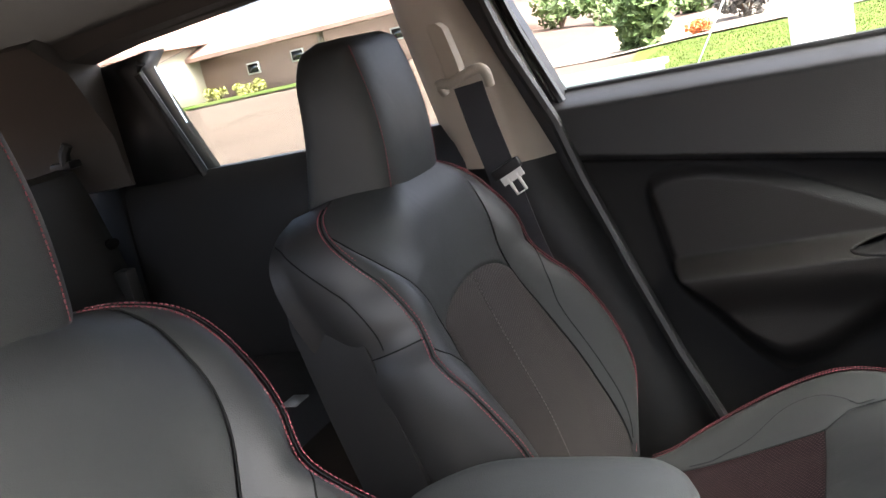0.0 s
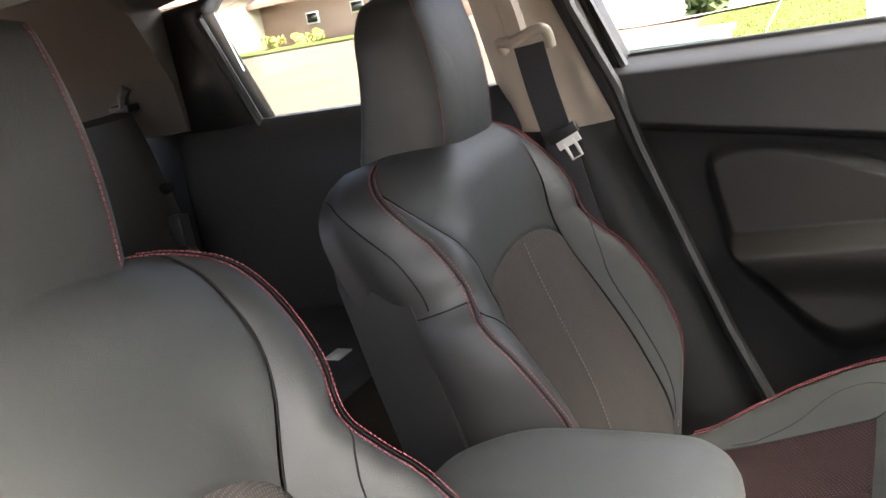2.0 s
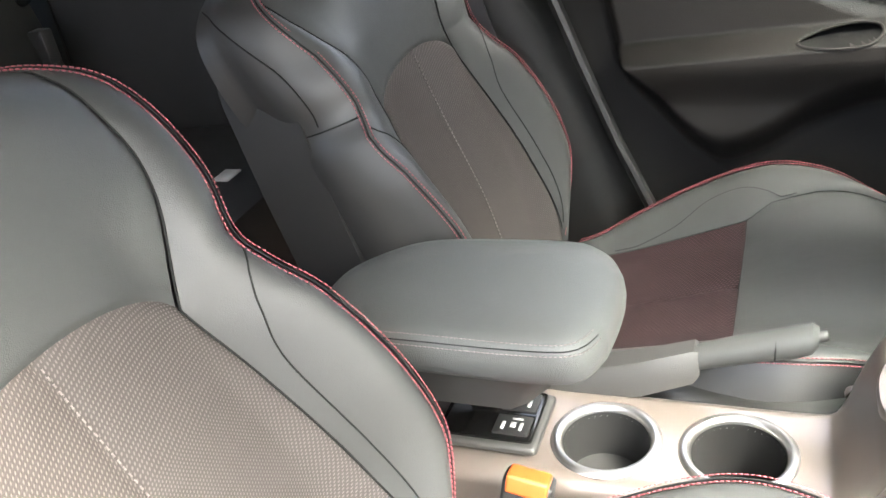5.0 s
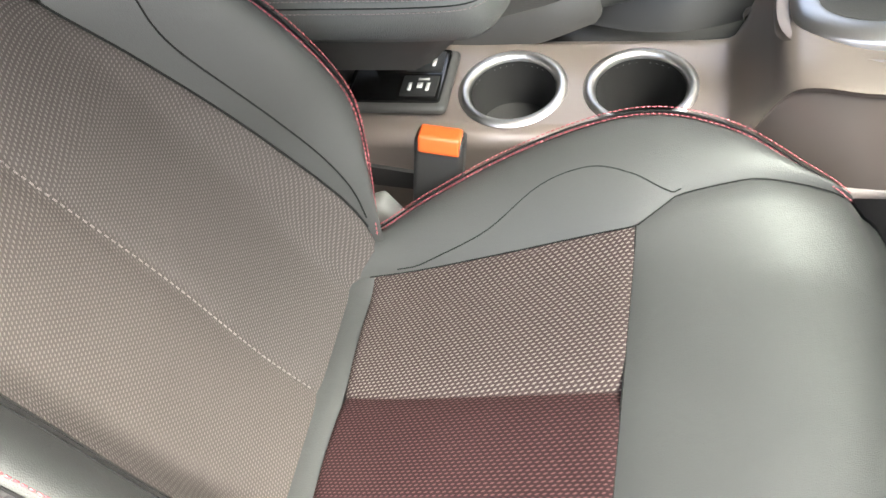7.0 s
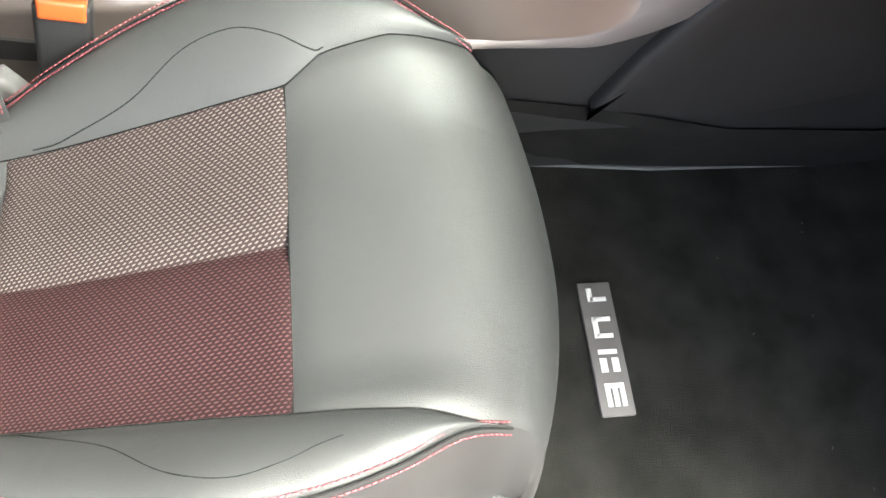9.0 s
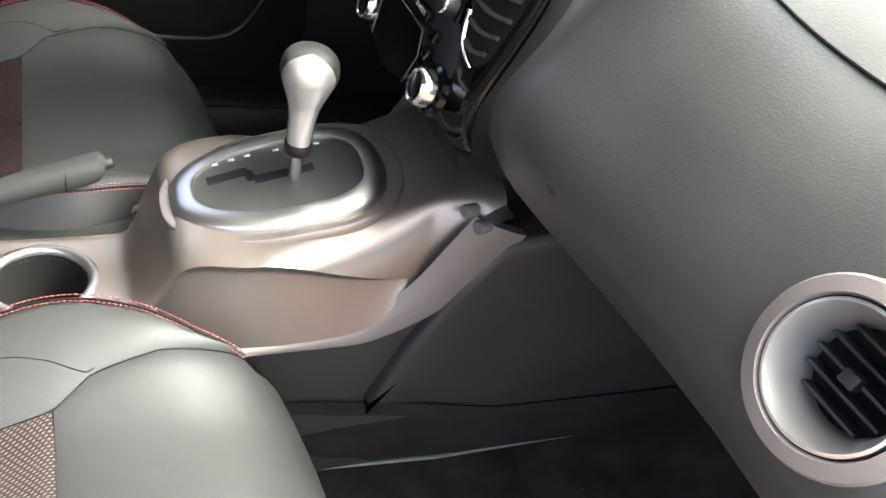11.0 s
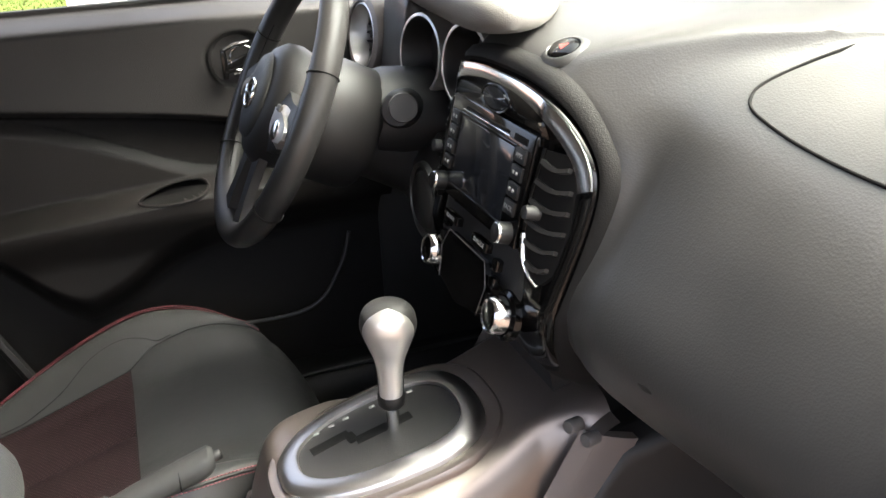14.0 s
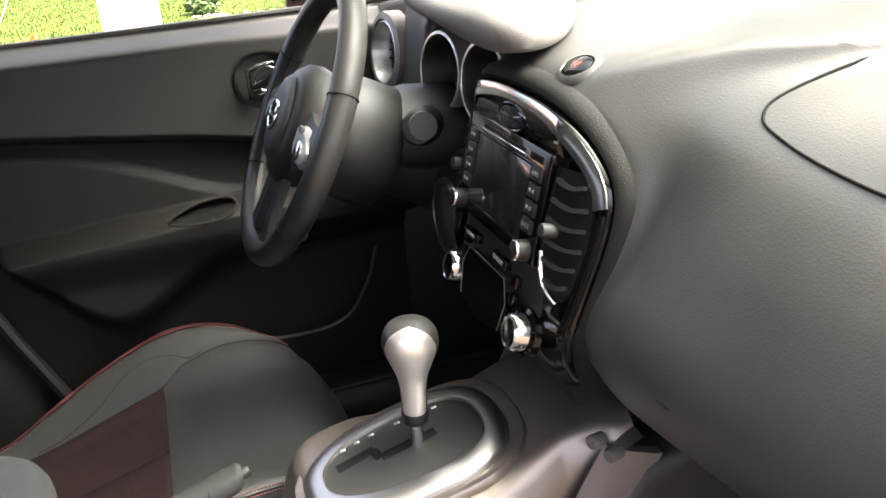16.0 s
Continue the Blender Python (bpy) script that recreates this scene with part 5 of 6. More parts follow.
part("display_edge", tube([SP(s, h, 0.0045) for s, h in ((-0.052, 0.004), (-0.060, 0.038), (-0.047, 0.060), (0.047, 0.060), (0.060, 0.038), (0.052, 0.004))], 0.0006, 6), TRIM_GREY, stack, "fine grey line round the display")
for k in range(3):
    for sg in (-1, 1):
        part("climate_key", slab(sg * 0.066 - 0.006, sg * 0.066 + 0.006, 0.058 - 0.018 * k, 0.070 - 0.018 * k, -0.004, 0.0035, 0.0015), PIANO, stack, "gloss black climate key")
part("indicator", lathe([(0.0, 0.006), (0.026, 0.0058), (0.030, 0.003), (0.031, -0.004)], 40, STACK @ Matrix.Translation((0.0, 0.2125, 0.002)), squash=0.38), SCREEN, stack, "dark oval indicator window")
part("indicator_rim", tube([SP(0.032 * math.cos(a), 0.2125 + 0.0125 * math.sin(a), 0.006) for a in [2 * math.pi * k / 40 for k in range(40)]], 0.0011, 6, closed=True), PIANO, stack)
for sg in (1, -1):
    vent = part("vent_recess", loft([[SP(sg * s, h, d) for s, h in ((0.116, 0.190), (0.158, 0.192), (0.180, 0.168), (0.186, 0.128), (0.176, 0.085), (0.158, 0.072), (0.128, 0.082), (0.110, 0.12))] for d in (-0.03, 0.0058)]), SEAM, stack, "black vent recess")
    for k in range(6):
        h = 0.088 + 0.0185 * k
        s0, s1 = lerp_table([(0.08, 0.136), (0.10, 0.124), (0.13, 0.114), (0.19, 0.122)], h), lerp_table([(0.08, 0.164), (0.10, 0.174), (0.13, 0.182), (0.17, 0.176), (0.19, 0.160)], h)
        bm = loft([[SP(sg * s, h + q + 0.004 * math.sin(math.pi * t) * -1, d) for q, d in ((0.0025, 0.010), (-0.0015, 0.011), (-0.0045, -0.006), (-0.001, -0.006))] for t, s in ((i / 8, s0 + (s1 - s0) * i / 8) for i in range(9))])
        part("slat", bm, VENT_SLAT, vent, "dark grey vent slat")
    part("vent_knob", lathe([(0.0, 0.009), (0.0060, 0.0085), (0.0068, 0.006), (0.0068, -0.006)], 24, STACK @ Matrix.Translation((sg * 0.116, 0.134, 0.004))), TRIM_DARK, vent, "grey vent knob")
    part("vent_rim", tube([SP(sg * s, h, 0.0065) for s, h in smooth_table([(0.112, 0.112), (0.122, 0.090), (0.140, 0.076), (0.156, 0.070)], 4)], 0.0028, 8, flat=0.5), CHROME, vent, "bright lower vent edge")
    part("vent_edge", tube([SP(sg * s, h, 0.006) for s, h in ((0.116, 0.192), (0.110, 0.15), (0.111, 0.115))], 0.003, 8, flat=0.6), PIANO, vent)

part("foot", loft([[(x, -w, z), (x, w, z), (x + 0.12, w, z), (x + 0.12, -w, z)] for x, w, z in ((0.72, 0.05, 0.44), (0.70, 0.06, 0.50), (0.68, 0.08, 0.575))]), FLOOR_TRIM, stack, "black foot of the stack")

# lower part of the dashboard on the driver's side
low = thing("knee_panel", (0.75, 0.36, 0.55), "black knee panel under the steering column", "dashboard panel")
part("panel", loft([[(0.70, y, 0.70), (0.672, y, 0.66), (0.668, y, 0.60), (0.70, y, 0.575), (0.80, y, 0.56), (0.85, y, 0.70)] for y in (0.095, 0.62)]), HARD, low, "grained black panel")
part("lower_panel", loft([[(x, y, z) for x, z in ((0.71, 0.60), (0.95, 0.555), (1.30, 0.50), (1.30, 0.62), (0.73, 0.62))] for y in (0.095, 0.62)]), FLOOR_TRIM, low, "black panel over the footwell")
part("round_cap", lathe([(0.0, 0.003), (0.034, 0.003), (0.038, 0.0), (0.040, -0.004), (0.044, -0.004), (0.046, 0.002), (0.050, 0.001), (0.052, -0.006)], 40, frame_at((0.667, 0.248, 0.618), (-1, 0, 0.05))), DASH, low, "round black cap")

# ---- steering wheel ----
WC = Vector((0.508, 0.352, 0.748))
WHEEL = Matrix.Translation(WC) @ Matrix(((0, 0.447, -0.894), (-1, 0, 0), (0, 0.894, 0.447))).to_4x4()
wheel = thing("steering_wheel", tuple(WC), "black leather steering wheel with silver switch spokes", "steering wheel")


def WP(r, a, d=0.0):
    return WHEEL @ Vector((r * math.cos(a), r * math.sin(a), d))


rim_r = 0.180
loops = []
for k in range(72):
    a = 2 * math.pi * k / 72
    lp = []
    for j in range(14):
        q = 2 * math.pi * j / 14
        fat = 0.0165 + 0.0025 * (abs(math.sin(a)) < 0.45)
        lp.append(WP(rim_r + fat * math.cos(q), a, 0.0175 * math.sin(q)))
    loops.append(lp)
loops.append(loops[0])
bm = loft(loops, cap=False)
bmesh.ops.remove_doubles(bm, verts=bm.verts, dist=1e-6)
rim = part("rim", bm, WHEEL_LEATHER, wheel, "black leather rim")
for a in (22, 158, 215, 325):
    q = radians(a)
    part("seam", tube([WP(rim_r + 0.0185 * math.cos(b), q, 0.0185 * math.sin(b)) for b in [2 * math.pi * j / 20 for j in range(20)]], 0.0009, 6, closed=True), SEAM, rim)
for a0 in (10, 150, 205, 305):
    pts = [WP(rim_r - 0.0195, radians(a0 + i * 2), 0.004) for i in range(14)]
    part("stitching", stitches(pts, 0.005, 0.0035, 0.0009), SEAM, rim, "black lacing thread")
hub_rows = [(0.072, -0.035), (0.078, -0.01), (0.076, 0.006), (0.066, 0.018), (0.05, 0.024), (0.03, 0.0265), (0.0, 0.0275)]
hub = part("airbag_cover", lathe(hub_rows, 48, WHEEL @ Matrix.Translation((0, -0.004, 0)), squash=1.06), HARD, wheel, "black air bag cover")
pad = part("badge_panel", lathe([(0.050, 0.0235), (0.046, 0.0285), (0.03, 0.031), (0.0, 0.0315)], 40, WHEEL @ Matrix.Translation((0, 0.0, 0.001)), squash=1.15), LEATHER, hub, "raised centre pad")
part("badge", tube([WHEEL @ Vector((0.018 * math.cos(a), 0.018 * math.sin(a), 0.034)) for a in [2 * math.pi * k / 32 for k in range(32)]], 0.0028, 8, closed=True), CHROME, pad, "plain chrome ring badge")
part("badge_bar", turned(box(-0.022, 0.022, -0.003, 0.003, 0.032, 0.0362, 0.001), WHEEL), CHROME, pad, "chrome badge bar")
for sg in (1, -1):
    sp = part("spoke", loft([[WHEEL @ Vector((sg * r, h * k + off, d)) for h, d in ((0.5, -0.008), (0.5, 0.004), (0.2, 0.012), (-0.2, 0.012), (-0.5, 0.004), (-0.5, -0.008))] for r, k, off in ((0.060, 0.085, -0.012), (0.10, 0.060, -0.010), (0.14, 0.052, -0.006), (0.170, 0.060, -0.004))]), HARD, wheel, "black spoke")
    part("switch_plate", loft([[WHEEL @ Vector((sg * r, h * k + off, d)) for h, d in ((0.5, 0.008), (0.35, 0.0155), (-0.35, 0.0155), (-0.5, 0.008))] for r, k, off in ((0.074, 0.030, -0.006), (0.085, 0.046, -0.010), (0.115, 0.050, -0.012), (0.140, 0.034, -0.014), (0.150, 0.012, -0.014))]), SATIN, sp, "satin silver switch plate")
    part("switch", lathe([(0.0, 0.0195), (0.010, 0.0190), (0.0125, 0.017), (0.013, 0.012)], 24, WHEEL @ Matrix.Translation((sg * 0.112, -0.016, 0.0))), CHROME, sp, "round silver switch")
    part("switch", turned(box(-0.008, 0.008, -0.004, 0.004, 0.014, 0.0185, 0.0015), WHEEL @ Matrix.Translation((sg * 0.098, 0.008, 0))), TRIM_GREY, sp, "small grey switch")
    part("lower_spoke", loft([[WHEEL @ Vector((sg * (x + w * c), y, d)) for c, d in ((-1, -0.006), (-1, 0.006), (1, 0.006), (1, -0.006))] for x, w, y in ((0.030, 0.016, -0.068), (0.034, 0.012, -0.12), (0.044, 0.018, -0.165))]), HARD, wheel, "black lower spoke")
column = thing("steering_column", (0.62, 0.352, 0.70), "black plastic steering column shroud with stalks", "steering column")
AX = (WHEEL.to_3x3() @ Vector((0, 0, -1))).normalized()
cm = frame_at(WC + AX * 0.03, AX, (0, 0, 1))
part("shroud", lathe([(0.074, 0.0), (0.080, 0.006), (0.084, 0.04), (0.084, 0.085), (0.080, 0.092), (0.062, 0.096), (0.058, 0.11), (0.062, 0.20)], 48, cm, squash=1.0), HARD, column, "black round shroud")
part("rear_shroud", loft([[(x, 0.352 + w * math.cos(q), z + h * math.sin(q)) for q in [2 * math.pi * k / 20 for k in range(20)]] for x, z, w, h in ((0.625, 0.715, 0.075, 0.055), (0.66, 0.715, 0.085, 0.060), (0.72, 0.71, 0.085, 0.06))]), HARD, column, "black rear shroud")
st = part("lock_housing", lathe([(0.024, 0.0), (0.025, 0.03), (0.022, 0.055), (0.019, 0.058), (0.0, 0.058)], 32, frame_at((0.665, 0.29, 0.735), (-0.45, -0.85, 0.15))), HARD, column, "black round housing")
part("stalk", tube([(0.648, 0.27, 0.742), (0.640, 0.235, 0.750), (0.634, 0.200, 0.757)], [0.011, 0.014, 0.017], 16), HARD, column, "black stalk end")
part("stalk_ring", lathe([(0.0175, 0.0), (0.0180, 0.003), (0.0175, 0.006)], 24, frame_at((0.636, 0.209, 0.755), (-0.15, -0.95, 0.2))), TRIM_GREY, column, "grey ring of the stalk")


# ---- driver door ----
door = thing("driver_door", (0.3, 0.7, 0.1), "closed black driver door with a sculpted armrest", "car door")
ZB = smooth_table([(-0.12, 0.728), (0.05, 0.706), (0.17, 0.690), (0.36, 0.664), (0.49, 0.640), (0.72, 0.60)])
ZW = smooth_table([(-0.03, 0.62), (-0.01, 0.668), (0.03, 0.688), (0.085, 0.689), (0.14, 0.678), (0.205, 0.656), (0.30, 0.614), (0.363, 0.586), (0.45, 0.565), (0.72, 0.54)])
ZL = smooth_table([(-0.03, 0.50), (0.03, 0.432), (0.076, 0.372), (0.122, 0.338), (0.16, 0.338), (0.212, 0.357), (0.297, 0.402), (0.42, 0.434), (0.72, 0.44)])


def pull_reach(x, z):
    """1 on the rim of the pull slot in the armrest."""
    return math.hypot((x - 0.341) / 0.058, (z - 0.547 - 0.085 * (x - 0.341)) / (0.0090 + 0.05 * (x - 0.341)))


def door_y(x, z):
    zb, zw, zl = lerp_table(ZB, x), lerp_table(ZW, x), lerp_table(ZL, x)
    y = 0.695
    y -= 0.026 * ease((z - zb + 0.008) / 0.022)
    y += 0.05 * ease((z - 0.805) / 0.035) ** 2
    inx = ease((x + 0.03) / 0.03)
    y -= inx * 0.016 * ease((zw - z + 0.010) / 0.030) * ease((z - zl + 0.020) / 0.060)
    pod = ease((min(0.556, 0.535 + 0.055 * x) - z + 0.010) / 0.030) * ease((z - zl) / 0.06)
    y -= inx * 0.052 * pod * (0.55 + 0.45 * ease((z - 0.44) / 0.08)) * (1 - 0.5 * ease((x - 0.45) / 0.2))
    hp = math.hypot((x - 0.503) / 0.062, (z - 0.747) / 0.050)
    y += 0.020 * (1 - ease((hp - 0.55) / 0.45))
    y += 0.035 * (1 - ease((pull_reach(x, z) - 0.80) / 0.25))
    return y


bm = sheet(lambda u, v: Vector((-0.115 + 0.86 * u + 0.22 * (0.84 - (0.10 + 0.742 * v)) * (1 - u), door_y(-0.115 + 0.86 * u, 0.10 + 0.742 * v), 0.10 + 0.742 * v)), 260, 380, flip=True)
insert, wing, pocket = bm.copy(), bm.copy(), bm.copy()
for b, kept in ((bm, "upper"), (insert, "insert"), (wing, "wing"), (pocket, "pocket")):
    drop = []
    for f in b.faces:
        c = f.calc_center_median()
        x = c.x - 0.22 * (0.84 - c.z) * (1 - (c.x + 0.115) / 0.86)
        wing_in = x > -0.012 and lerp_table(ZL, x) - 0.004 < c.z < lerp_table(ZW, x) + 0.004
        if ("pocket" if pull_reach(x, c.z) < 1.06 else "wing" if wing_in else "insert" if c.z < lerp_table(ZB, x) else "upper") != kept:
            drop.append(f)
    bmesh.ops.delete(b, geom=drop, context="FACES")
part("door_panel", bm, DOOR, door)
part("armrest_panel", wing, DOOR_WING, door, "dark sculpted armrest panel")
# recess under the overhanging band; its shade is put into a darker colour
part("door_recess", insert, DOOR_SHADE_LIP, door, "door recess with its shade painted near-black")
part("outer_skin", loft([[(x, 0.752, 0.02), (x, 0.79, 0.1), (x, 0.80, 0.5), (x, 0.775, 0.80), (x, 0.752, 0.842), (x, 0.742, 0.83), (x, 0.74, 0.02)] for x in (-0.10, 0.95)]), PAINT, door, "painted outer skin")
slot = []
for k in range(48):
    q = 2 * math.pi * k / 48
    x = 0.341 + 0.062 * math.cos(q)
    z = 0.547 + 0.085 * (x - 0.341) + 1.2 * (0.0090 + 0.05 * (x - 0.341)) * math.sin(q)
    slot.append((x + 0.22 * (0.84 - z) * (1 - (x + 0.115) / 0.86), door_y(x, z) - 0.0005, z))
pull = part("pull_ring", tube(slot, 0.0026, 8, closed=True), DOOR_WING, door, "dark pull surround")
# the dark of the slot's depth is painted on with the seam black
part("pull_recess", pocket, SEAM, pull, "pull recess, blackened for the shade of its depth")
part("chrome_strip", loft([[(x, 0.642 - d, z), (x + 0.009, 0.642 - d, z + 0.002), (x + 0.009, 0.655, z + 0.002), (x, 0.655, z)] for x, z, d in ((0.440, 0.498, 0.004), (0.447, 0.525, 0.008), (0.458, 0.552, 0.005))]), CHROME, door, "bright chrome strip")
cup = [(0.503 + 0.062 * math.cos(a), 0.747 + 0.050 * math.sin(a)) for a in [2 * math.pi * k / 40 for k in range(40)]]
han = part("handle_cup", lathe([(0.046, 0.002), (0.040, -0.006), (0.0, -0.012)], 40, frame_at((0.505, 0.672, 0.747), (0, -1, 0))), HARD, door, "black handle recess")
part("inner_handle", loft([[(x, 0.668 - d, z + h) for d, h in ((0.0, -0.008), (0.012, -0.008), (0.014, 0.0), (0.012, 0.009), (0.0, 0.009))] for x, z, d in ((0.482, 0.735, 0), (0.495, 0.740, 0), (0.520, 0.748, 0), (0.54, 0.752, 0))]), PIANO, han, "gloss black inner handle")
part("handle_end", box(0.478, 0.487, 0.650, 0.668, 0.722, 0.768, 0.003), PIANO, han, "gloss black handle end")
part("handle_chrome", tube([(0.483, 0.652, 0.768), (0.50, 0.653, 0.775), (0.525, 0.655, 0.778)], 0.0035, 8), CHROME, han, "chrome handle edge")
part("handle_chrome", tube([(0.495, 0.653, 0.728), (0.510, 0.653, 0.731), (0.522, 0.655, 0.745)], 0.003, 8), CHROME, han, "chrome handle edge")
part("lock_ring", tube([(0.512 + 0.020 * math.cos(a), 0.657, 0.752 + 0.020 * math.sin(a)) for a in [math.pi * 2 * k / 24 for k in range(24)]], 0.002, 6, closed=True), CHROME, han, "chrome ring")
part("window_seal", tube([(-0.10, 0.742, 0.838), (0.3, 0.742, 0.840), (0.9, 0.742, 0.848)], 0.006, 8), HARD, door, "black rubber window seal")
mirror = thing("door_mirror", (0.64, 0.95, 0.85), "black door mirror seen through the side window", "mirror")
part("shell", loft([[(x, 0.955 + w * math.copysign(abs(math.cos(q)) ** 0.7, math.cos(q)), 0.905 + h * math.copysign(abs(math.sin(q)) ** 0.7, math.sin(q))) for q in [2 * math.pi * k / 28 for k in range(28)]] for x, w, h in ((0.592, 0.105, 0.082), (0.60, 0.112, 0.088), (0.64, 0.110, 0.086), (0.69, 0.08, 0.06), (0.71, 0.03, 0.02))]), PIANO, mirror, "gloss black shell")
part("glass", loft([[(x, 0.955 + w * math.copysign(abs(math.cos(q)) ** 0.7, math.cos(q)), 0.905 + h * math.copysign(abs(math.sin(q)) ** 0.7, math.sin(q))) for q in [2 * math.pi * k / 28 for k in range(28)]] for x, w, h in ((0.5905, 0.098, 0.075), (0.593, 0.098, 0.075))]), MIRROR, mirror, "mirror glass")
part("arm", box(0.63, 0.70, 0.76, 0.87, 0.835, 0.865, 0.01, 2), PIANO, mirror, "black mirror arm")

# ---- belts and the rear ----
def strap(points, width, across, thick=0.0016):
    """A belt along points; across: the direction of its width."""
    w = Vector(across).normalized() * width / 2
    loops = []
    pts = [Vector(p) for p in points]
    for i, p in enumerate(pts):
        way = pts[min(i + 1, len(pts) - 1)] - pts[max(0, i - 1)]
        nrm = way.cross(w).normalized() * thick
        loops.append([p - w + nrm, p + w + nrm, p + w - nrm, p - w - nrm])
    return loft(loops)


belt = thing("driver_belt", (-0.22, 0.62, 0.5), "black driver seat belt hanging from the beige pillar", "seat belt")
part("webbing", strap(smooth_table([(-0.226, 0.625, 0.888), (-0.214, 0.622, 0.82), (-0.200, 0.618, 0.76), (-0.190, 0.614, 0.715), (-0.165, 0.60, 0.62), (-0.13, 0.59, 0.50), (-0.10, 0.60, 0.30)], 4), 0.050, (1, 0.1, 0.1)), WEBBING, belt, "black woven webbing")
gd = part("belt_guide", tube(smooth_table([(-0.268, 0.625, 0.880), (-0.272, 0.615, 0.898), (-0.25, 0.612, 0.896), (-0.225, 0.612, 0.905), (-0.20, 0.612, 0.912), (-0.188, 0.616, 0.905), (-0.188, 0.625, 0.882)], 3), 0.0085, 10), BEIGE, belt, "beige belt guide loop")
part("adjuster", loft([[(x, 0.636 - d, z) for x, d in ((xa, 0.0), (xa + 0.006, 0.012), (xb - 0.006, 0.012), (xb, 0.0))] for xa, xb, z in ((-0.268, -0.228, 0.902), (-0.272, -0.232, 0.93), (-0.282, -0.244, 0.985), (-0.279, -0.255, 0.995))]), BEIGE, belt, "beige height adjuster")
TG = Matrix.Translation((-0.172, 0.598, 0.734)) @ Matrix.Rotation(radians(-24), 4, "Y")
ring = [(-0.009, -0.002), (-0.009, -0.032), (0.009, -0.032), (0.009, -0.002)]
tg = part("tongue", turned(joined([box(-0.021, 0.021, -0.0015, 0.0015, -0.010, 0.008, 0.001), tube([(x, 0, z) for x, z in ring], 0.0036, 8, flat=0.6)]), TG), WHITE_METAL, belt, "bare metal belt tongue")
part("tongue_grip", turned(box(-0.028, 0.026, -0.006, 0.006, 0.004, 0.022, 0.004), TG), HARD, belt, "black tongue grip")

bench = thing("rear_bench_seat", (-0.8, 0, 0.1), "dark leather rear bench seat behind the front seats", "car seat")
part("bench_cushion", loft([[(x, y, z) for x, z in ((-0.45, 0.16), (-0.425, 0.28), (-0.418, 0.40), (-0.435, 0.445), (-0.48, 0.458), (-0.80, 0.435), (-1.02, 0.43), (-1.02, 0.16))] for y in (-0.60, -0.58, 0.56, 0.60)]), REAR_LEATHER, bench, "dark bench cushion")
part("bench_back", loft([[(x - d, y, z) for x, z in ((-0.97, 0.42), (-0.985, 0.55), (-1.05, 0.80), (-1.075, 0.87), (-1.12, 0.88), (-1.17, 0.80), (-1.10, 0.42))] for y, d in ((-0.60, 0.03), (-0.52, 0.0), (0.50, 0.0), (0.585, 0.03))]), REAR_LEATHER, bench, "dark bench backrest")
part("latch", lathe([(0.0, 0.004), (0.016, 0.004), (0.019, 0.0), (0.02, -0.006)], 20, frame_at((-1.045, 0.565, 0.715), (0.95, -0.1, 0.25)), squash=0.6), PIANO, bench, "black backrest latch")
part("tag", box(-0.545, -0.515, 0.335, 0.375, 0.4555, 0.458), WHITE_MARK, bench, "small white tag")
rb = thing("rear_belt", (-1.1, 0.58, 0.7), "black rear seat belt hanging at the side", "seat belt")
part("webbing", strap(smooth_table([(-1.165, 0.615, 0.875), (-1.12, 0.60, 0.80), (-1.06, 0.575, 0.68), (-1.0, 0.55, 0.55), (-0.97, 0.54, 0.46)], 4), 0.048, (0.5, -0.6, 0.1)), WEBBING, rb, "black woven webbing")
part("belt_guide", joined([box(-1.19, -1.13, 0.60, 0.635, 0.875, 0.892, 0.006), tube([(-1.15, 0.61, 0.885), (-1.145, 0.61, 0.91), (-1.135, 0.615, 0.925)], 0.012, 8)]), HARD, rb, "black belt guide")
part("buckle", box(-1.02, -0.985, 0.52, 0.55, 0.60, 0.665, 0.005), HARD, rb, "black buckle")

# ---- mats ----
def mat(name, y0, y1, toe, label):
    root = thing(name, (0.7, (y0 + y1) / 2, 0.02), label, "floor mat", "floor mats")
    bm = sheet(lambda u, v: Vector((0.36 + 0.86 * u, y0 + (y1 + toe * ease((0.86 * u - 0.62) / 0.25) - y0) * v, floor_z(0.36 + 0.86 * u, 0.3) + 0.016 + 0.0015 * math.sin(17 * u) * math.sin(11 * v))), 60, 36, flip=True)
    bmesh.ops.solidify(bm, geom=bm.faces[:], thickness=-0.012)
    part("carpet", bm, MAT, root, "black carpet mat")
    ring = [(0.37, y0 + 0.012), (1.05, y0 + 0.012), (1.21, y0 + 0.03), (1.21, y1 + toe - 0.01), (1.02, y1 - 0.010), (0.77, y1 - 0.009), (0.60, y1 + 0.004), (0.37, y1 + 0.004)]
    pts = []
    for (xa, ya), (xb, yb) in zip(ring, ring[1:] + ring[:1]):
        for k in range(12):
            x, y = xa + (xb - xa) * k / 12, ya + (yb - ya) * k / 12
            pts.append((x, y, floor_z(x, 0.3) + 0.018))
    part("binding", tube(pts, 0.0032, 6, closed=True), RUBBER, root, "grey bound edge")
    return root


pm = mat("passenger_mat", -0.60, -0.078, 0.07, "black carpet floor mat with a silver lettered badge")
plate_b = part("badge", box(0.634, 0.677, -0.430, -0.256, 0.014, 0.0215, 0.003), TRIM_GREY, pm, "grey badge plate")
